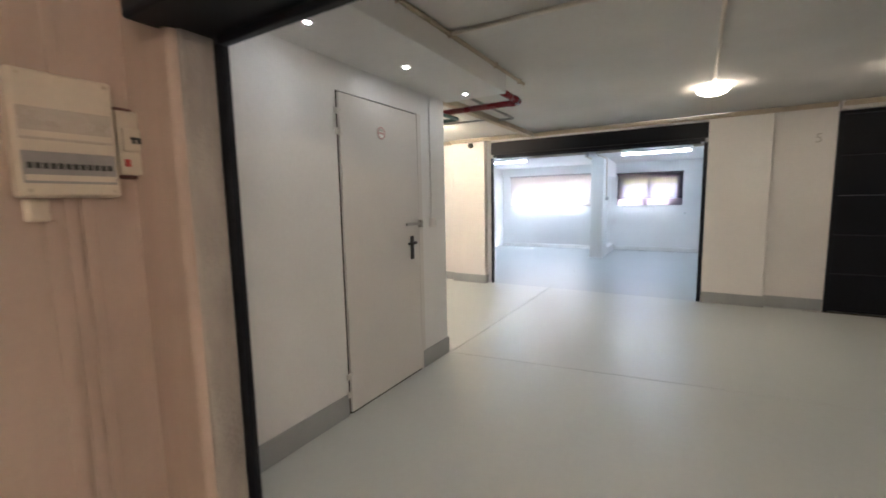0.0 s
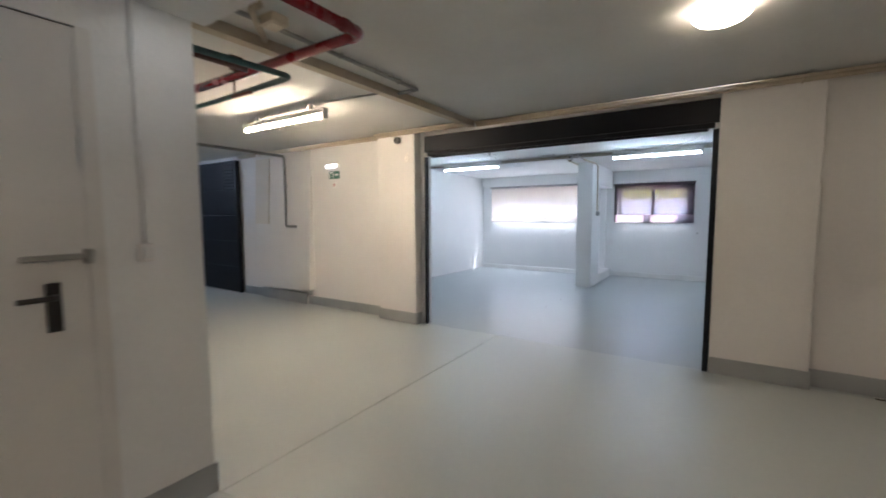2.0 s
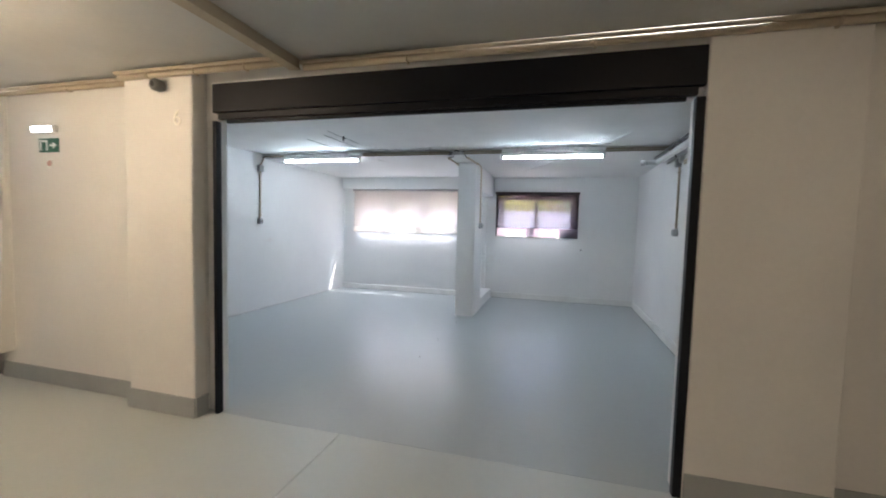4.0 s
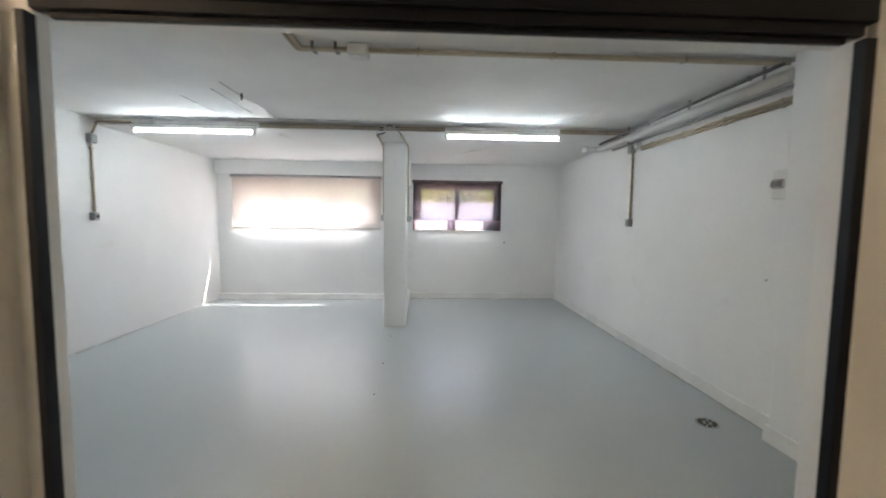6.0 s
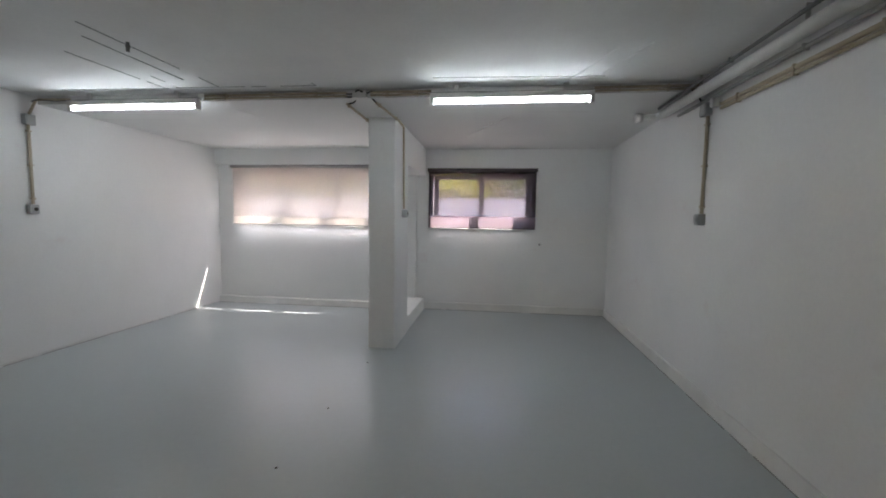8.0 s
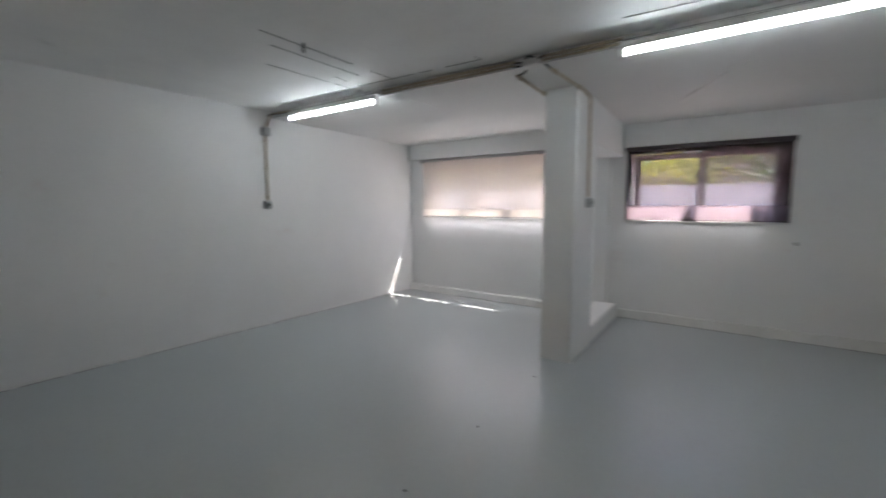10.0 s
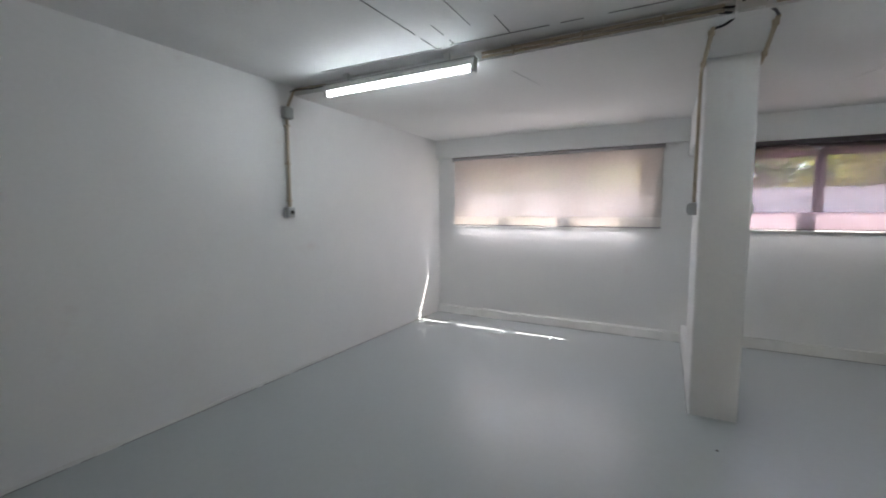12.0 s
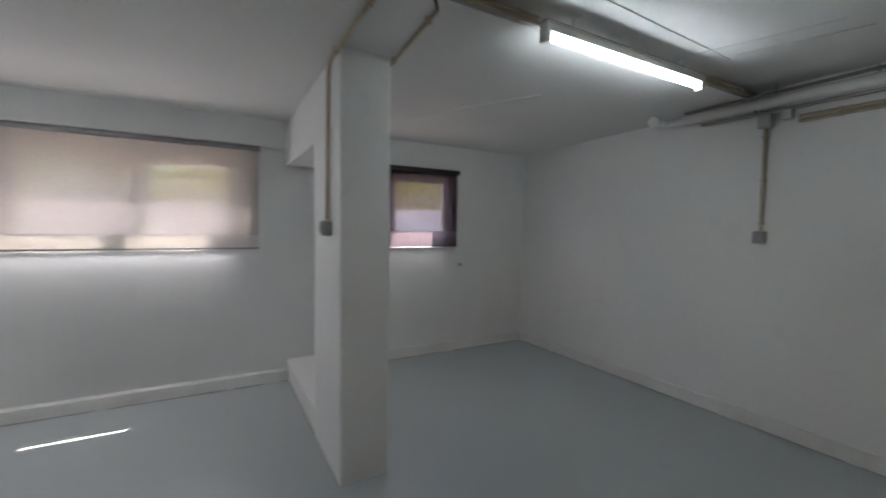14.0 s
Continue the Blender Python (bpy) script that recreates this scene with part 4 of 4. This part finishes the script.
wall_box((0.98, -2.72, 2.36), (0.12, 0.10, 0.05), "flat cream junction box under the corridor ceiling", CREAMPVC, face=(0, 0, -1))
conduit("ceiling_conduit", [(1.515, -5.05, 2.365), (1.515, -2.70, 2.365)], 0.014, CONDUIT, "stained cream conduit along the soffit edge", clip=[(1.515, y, 2.365) for y in (-4.5, -3.98, -3.3, -2.8)], axis="y")
conduit("ceiling_conduit", [(1.53, -3.98, 2.366), (6.3, -3.86, 2.366)], 0.013, PANEL, "thin cream conduit across the corridor ceiling")
conduit("ceiling_conduit", [(2.90, -3.90, 2.366), (2.94, -1.66, 2.366)], 0.012, PANEL, "thin cream conduit feeding the ceiling lamp")
for a, b, z in ((-3.9, -0.67, 2.34), (-0.66, 0.64, 2.335), (0.73, 4.15, 2.34), (4.2, 6.3, 2.34)):
    yy = -0.135 if a == -0.66 else (-0.03 if a < 0 else -0.035)
    conduit("wall_conduit", [(a, yy, z), (b, yy, z)], 0.020, CONDUIT, "cream conduit running along the top of the corridor wall", clip=[(a + (b - a) * f, yy, z) for f in (0.2, 0.5, 0.8)])
    conduit("wall_conduit", [(a, yy - 0.036, z + 0.018), (b, yy - 0.036, z + 0.018)], 0.012, CONDUIT, "thin cream conduit along the corridor ceiling edge")
gpipe = thing("steel_conduit", (-2.61, -0.03, 1.18), "dark grey steel conduit dropping down the corridor wall", "conduit")
part("pipe", sweep(B(), [(-2.75, -3.0, 2.30), (-2.61, -0.075, 2.26), (-2.61, -0.075, 1.185), (-2.35, -0.075, 1.185)], 0.020, 12, 0.04), DARKPIPE, gpipe)
part("valve", bx(B(), -2.46, -2.36, -0.10, -0.05, 1.165, 1.205, 0.004), DARKPIPE, gpipe)

# boxed-in duct on the corridor wall, and its cream panel
boxed = thing("wall_casing", (-2.76, 0, 0.2), "white plastered casing standing proud of the corridor wall", "casing")
part("body", hexa(B(), [(-3.38, 0.0, 0.20), (-3.38, -0.15, 0.20), (-2.06, -0.11, 0.235), (-2.06, 0.0, 0.235)], [(-3.38, 0.0, 2.36), (-3.38, -0.05, 2.36), (-2.06, -0.010, 2.36), (-2.06, 0.0, 2.36)]), WARMWALL, boxed)
part("panel", hexa(B(), [(-3.36, -0.09, 1.22), (-3.36, -0.114, 1.22), (-3.02, -0.104, 1.22), (-3.02, -0.08, 1.22)], [(-3.36, -0.04, 2.26), (-3.36, -0.067, 2.26), (-3.02, -0.057, 2.26), (-3.02, -0.03, 2.26)]), PANEL, boxed, "cream access panel")

em = thing("emergency_light", (-1.60, -0.01, 2.0), "small white emergency lamp above the exit sign", "lamp")
part("body", bx(B(), -1.72, -1.47, -0.045, -0.006, 2.015, 2.075, 0.010, 3), WHITEPVC, em)
part("diffuser", bx(B(), -1.70, -1.49, -0.058, -0.044, 2.020, 2.065, 0.006), EXITGLOW, em, "milky diffuser")
ex = thing("exit_sign", (-1.58, -0.006, 1.87), "green and white emergency exit sign on the corridor wall", "sign")
part("plate", bx(B(), -1.69, -1.47, -0.012, -0.006, 1.87, 1.978, 0.002), SIGNGREEN, ex)
part("arrow", hexa(B(), [(-1.57, -0.014, 1.917), (-1.535, -0.014, 1.917), (-1.535, -0.014, 1.898), (-1.49, -0.014, 1.924), (-1.535, -0.014, 1.950), (-1.535, -0.014, 1.931), (-1.57, -0.014, 1.931)],
                   [(-1.57, -0.0125, 1.917), (-1.535, -0.0125, 1.917), (-1.535, -0.0125, 1.898), (-1.49, -0.0125, 1.924), (-1.535, -0.0125, 1.950), (-1.535, -0.0125, 1.931), (-1.57, -0.0125, 1.931)]), SIGNWHITE, ex)
part("doorway_mark", bx(bx(bx(B(), -1.675, -1.66, -0.014, -0.0125, 1.885, 1.965), -1.605, -1.59, -0.014, -0.0125, 1.885, 1.965), -1.66, -1.605, -0.014, -0.0125, 1.95, 1.965), SIGNWHITE, ex)
sm = thing("wall_sticker", (-1.58, -0.006, 1.78), "small faded red sticker below the exit sign", "sign")
part("plate", bx(B(), -1.61, -1.55, -0.010, -0.006, 1.745, 1.82, 0.001), SIGNWHITE, sm)
part("mark", lathe(B(), [(0.024, 0), (0.024, -0.002), (0.020, -0.0022)], (-1.58, -0.010, 1.785), "y", 20), SIGNRED, sm)
cc = thing("wall_camera", (-0.30, -0.11, 2.26), "small grey surveillance camera high on the pilaster", "camera")
part("mount", bx(B(), -0.335, -0.275, -0.135, -0.11, 2.23, 2.30, 0.006), GREYPVC, cc)
part("body", lathe(B(), [(0.036, 0.01), (0.040, 0.0), (0.040, -0.045), (0.030, -0.058), (0.018, -0.060)], (-0.295, -0.14, 2.255), "y", 20), DARKPIPE, cc)
part("lens", lathe(B(), [(0.016, -0.058), (0.016, -0.064), (0.010, -0.066)], (-0.295, -0.14, 2.255), "y", 16), CABLE, cc)


def number(text, at, height, mat, label):
    cu = bpy.data.curves.new("number_text", "FONT")
    cu.body, cu.size, cu.extrude, cu.align_x = text, height * 1.40, 0.003, "CENTER"
    tmp = bpy.data.objects.new("number_text", cu)
    me = bpy.data.meshes.new_from_object(tmp)
    bpy.data.objects.remove(tmp)
    me.materials.clear()
    me.materials.append(mat)
    ob = new("house_number", me)
    ob.matrix_world = pose(*at, 90, 0, 0)
    return tagged(ob, label, "number", "garage numbers")


number("6", (-0.187, -0.114, 2.002), 0.105, NUMBER, "pale metal number six on the pilaster")
number("5", (4.035, 0.081, 1.96), 0.105, NUMGREY, "grey metal number five beside the dark garage door")
number("7", (-3.75, -0.018, 2.03), 0.105, NUMBER, "pale metal number seven beside the dark garage door")

# ---- fuse board in the first room ----
FX = 1.02
fb = thing("fuse_board", (FX, -5.70, 1.40), "yellowed cream two-row fuse board on the wall", "fuse board")
part("body", bx(B(), FX, FX + 0.07, -5.832, -5.575, 1.405, 1.785, 0.010), CREAMPVC, fb)
part("cover", bx(B(), FX + 0.07, FX + 0.085, -5.827, -5.580, 1.41, 1.78, 0.006), CREAMPVC, fb)
for z, h in ((1.625, 0.048), (1.495, 0.048)):
    row = part("window", bx(B(), FX + 0.083, FX + 0.088, -5.822, -5.590, z - h, z + h, 0.003), CLEARPVC if z < 1.5 else MILKYPVC, fb, "plastic window over the breakers")
    for k in range(12):
        y = -5.812 + k * 0.0180
        part("breaker", bx(B(), FX + 0.087, FX + 0.091, y, y + 0.0125, z - 0.004, z + 0.014, 0.001), CABLE if z < 1.5 else MILKYPVC, row)
    part("strip", bx(B(), FX + 0.087, FX + 0.0905, -5.818, -5.594, z - 0.040, z - 0.022, 0.001), CREAMPVC, row, "pale label strip")
for y in (-5.81, -5.60):
    for z in (1.425, 1.765):
        part("screw", lathe(B(), [(0.006, 0), (0.006, 0.003), (0.004, 0.004)], (FX + 0.085, y, z), "x", 10), CONDUIT, fb)
mb = thing("main_switch", (FX, -5.525, 1.48), "cream main switch with red test button on a stained board", "switch")
part("back_board", bx(B(), FX, FX + 0.02, -5.574, -5.484, 1.472, 1.722, 0.003), BROWNPIPE, mb, "stained back board")
part("body", bx(B(), FX + 0.02, FX + 0.06, -5.566, -5.497, 1.485, 1.705, 0.005), CREAMPVC, mb)
part("face", bx(B(), FX + 0.06, FX + 0.075, -5.555, -5.500, 1.565, 1.645, 0.004), CREAMPVC, mb)
for k in range(2):
    part("toggle", bx(B(), FX + 0.073, FX + 0.085, -5.530 + k * 0.016, -5.521 + k * 0.016, 1.592, 1.610, 0.001), CABLE, mb, "black toggle")
part("bridge", bx(B(), FX + 0.073, FX + 0.080, -5.534, -5.504, 1.606, 1.614, 0.001), CABLE, mb)
part("button", bx(B(), FX + 0.058, FX + 0.068, -5.552, -5.535, 1.512, 1.538, 0.003), REDPVC, mb, "red test button")
wall_box((FX + 0.015, -5.785, 1.365), (0.05, 0.055, 0.07), "cream junction box below the fuse board", CREAMPVC)
ch = thing("cable_channel", (FX, -5.68, 0), "flat painted cable channels on the wall", "channel")
for y, z0, z1 in ((-5.755, 0.0, 1.33), (-5.70, 0.0, 1.405), (-5.655, 0.0, 1.405), (-5.80, 1.785, CC), (-5.70, 1.785, CC)):
    part("channel", bx(B(), FX, FX + 0.013, y - 0.017, y + 0.017, z0, z1, 0.003), PINKWALL, ch)

# ---- outdoors behind the windows ----
bm = B()
prism(bm, [(-2500, 5.79), (2500, 5.79), (2500, 4000), (-2500, 4000)], 0.95, 1.10)
solid("ground", bm, PAVING, "pinkish paved yard outside the windows", "ground", "structure")
bm = B()
bx(bm, -9, -2.4, 5.5, 5.8, 0.9, 5.5)
bx(bm, -2.4, 3.95, 5.79, 5.82, 2.6, 5.5)
bx(bm, 3.95, 12, 5.5, 5.8, 0.9, 5.5)
solid("facade", bm, FACADE, "rendered outer wall of the building", "facade", "structure")
yard = thing("garden_wall", (0, 14.0, 1.1), "pale rendered garden wall across the yard", "garden wall")
part("wall", bx(B(), -30, 30, 14.0, 14.25, 1.1, 1.90, 0.01), STONE, yard)
part("coping", bx(B(), -30, 30, 13.96, 14.29, 1.90, 1.95, 0.01), STONE, yard)

rnd = random.Random(5)


def tree(x, y, h, spread, leafmat):
    ob = thing("tree", (x, y, 1.1), "leafy green garden tree behind the yard wall", "tree", "garden trees")
    bm = B()
    top = Vector((x + rnd.uniform(-0.3, 0.3), y + rnd.uniform(-0.3, 0.3), 1.1 + h * 0.62))
    rings = []
    for i in range(7):
        u = i / 6
        c = Vector((x, y, 1.1)).lerp(top, u) + Vector((math.sin(u * 4) * 0.06, math.cos(u * 3) * 0.05, 0))
        r = 0.16 * (1 - u * 0.75)
        rings.append([bm.verts.new(c + Vector((math.cos(k / 9 * math.tau) * r, math.sin(k / 9 * math.tau) * r, 0))) for k in range(9)])
    for a, b in zip(rings, rings[1:]):
        for k in range(9):
            bm.faces.new((a[k], a[(k + 1) % 9], b[(k + 1) % 9], b[k]))
    tips = []
    for i in range(8):
        a = rnd.uniform(0, math.tau)
        s = Vector((x, y, 1.1 + h * rnd.uniform(0.25, 0.55)))
        e = s + Vector((math.cos(a) * spread * rnd.uniform(0.5, 0.9), math.sin(a) * spread * rnd.uniform(0.5, 0.9), h * rnd.uniform(0.1, 0.35)))
        sweep(bm, [s, (s + e) / 2 + Vector((0, 0, 0.12)), e], 0.045, 6)
        tips.append(e)
    part("trunk", bm, BARK, ob)
    tips += [Vector((x + k * spread * 0.55, y - 0.3, 1.1 + h * 0.27)) for k in (-2, -1, 0, 1, 2)]
    tips += [Vector((x, y, 1.1 + h * 0.8)), Vector((x, y, 1.1 + h * 0.5))]
    verts, faces = [], []
    for i in range(9000):
        c = rnd.choice(tips)
        d = Vector((rnd.gauss(0, 1), rnd.gauss(0, 1), rnd.gauss(0, 0.8)))
        c = c + d * spread * 0.27
        if c.z < 1.6:
            continue
        s = rnd.uniform(0.06, 0.14)
        q = Euler((rnd.uniform(0, 6.3), rnd.uniform(0, 6.3), rnd.uniform(0, 6.3))).to_matrix()
        n = len(verts)
        verts += [c + q @ Vector(v) * s for v in ((-1, 0, 0), (0, -0.5, 0.1), (1, 0, 0), (0, 0.5, 0.1))]
        faces.append((n, n + 1, n + 2, n + 3))
    me = bpy.data.meshes.new("crown")
    me.from_pydata([tuple(v) for v in verts], [], faces)
    me.materials.append(leafmat)
    cr = new("crown", me)
    cr.parent = ob
    cr.matrix_parent_inverse = ob.matrix_world.inverted()
    cr["label"] = "crown of small leaves"


for x, y, h, sp, mt in ((-9.5, 17, 4.4, 2.0, LEAF), (-6.2, 16, 3.4, 1.7, LEAF2), (-3.0, 17.5, 4.8, 2.2, LEAF), (0.6, 16.2, 1.8, 1.5, LEAF2), (3.4, 17.5, 4.2, 2.1, LEAF), (6.8, 16.5, 3.6, 1.9, LEAF2), (10.5, 18, 4.8, 2.2, LEAF)):
    tree(x, y, h, sp, mt)
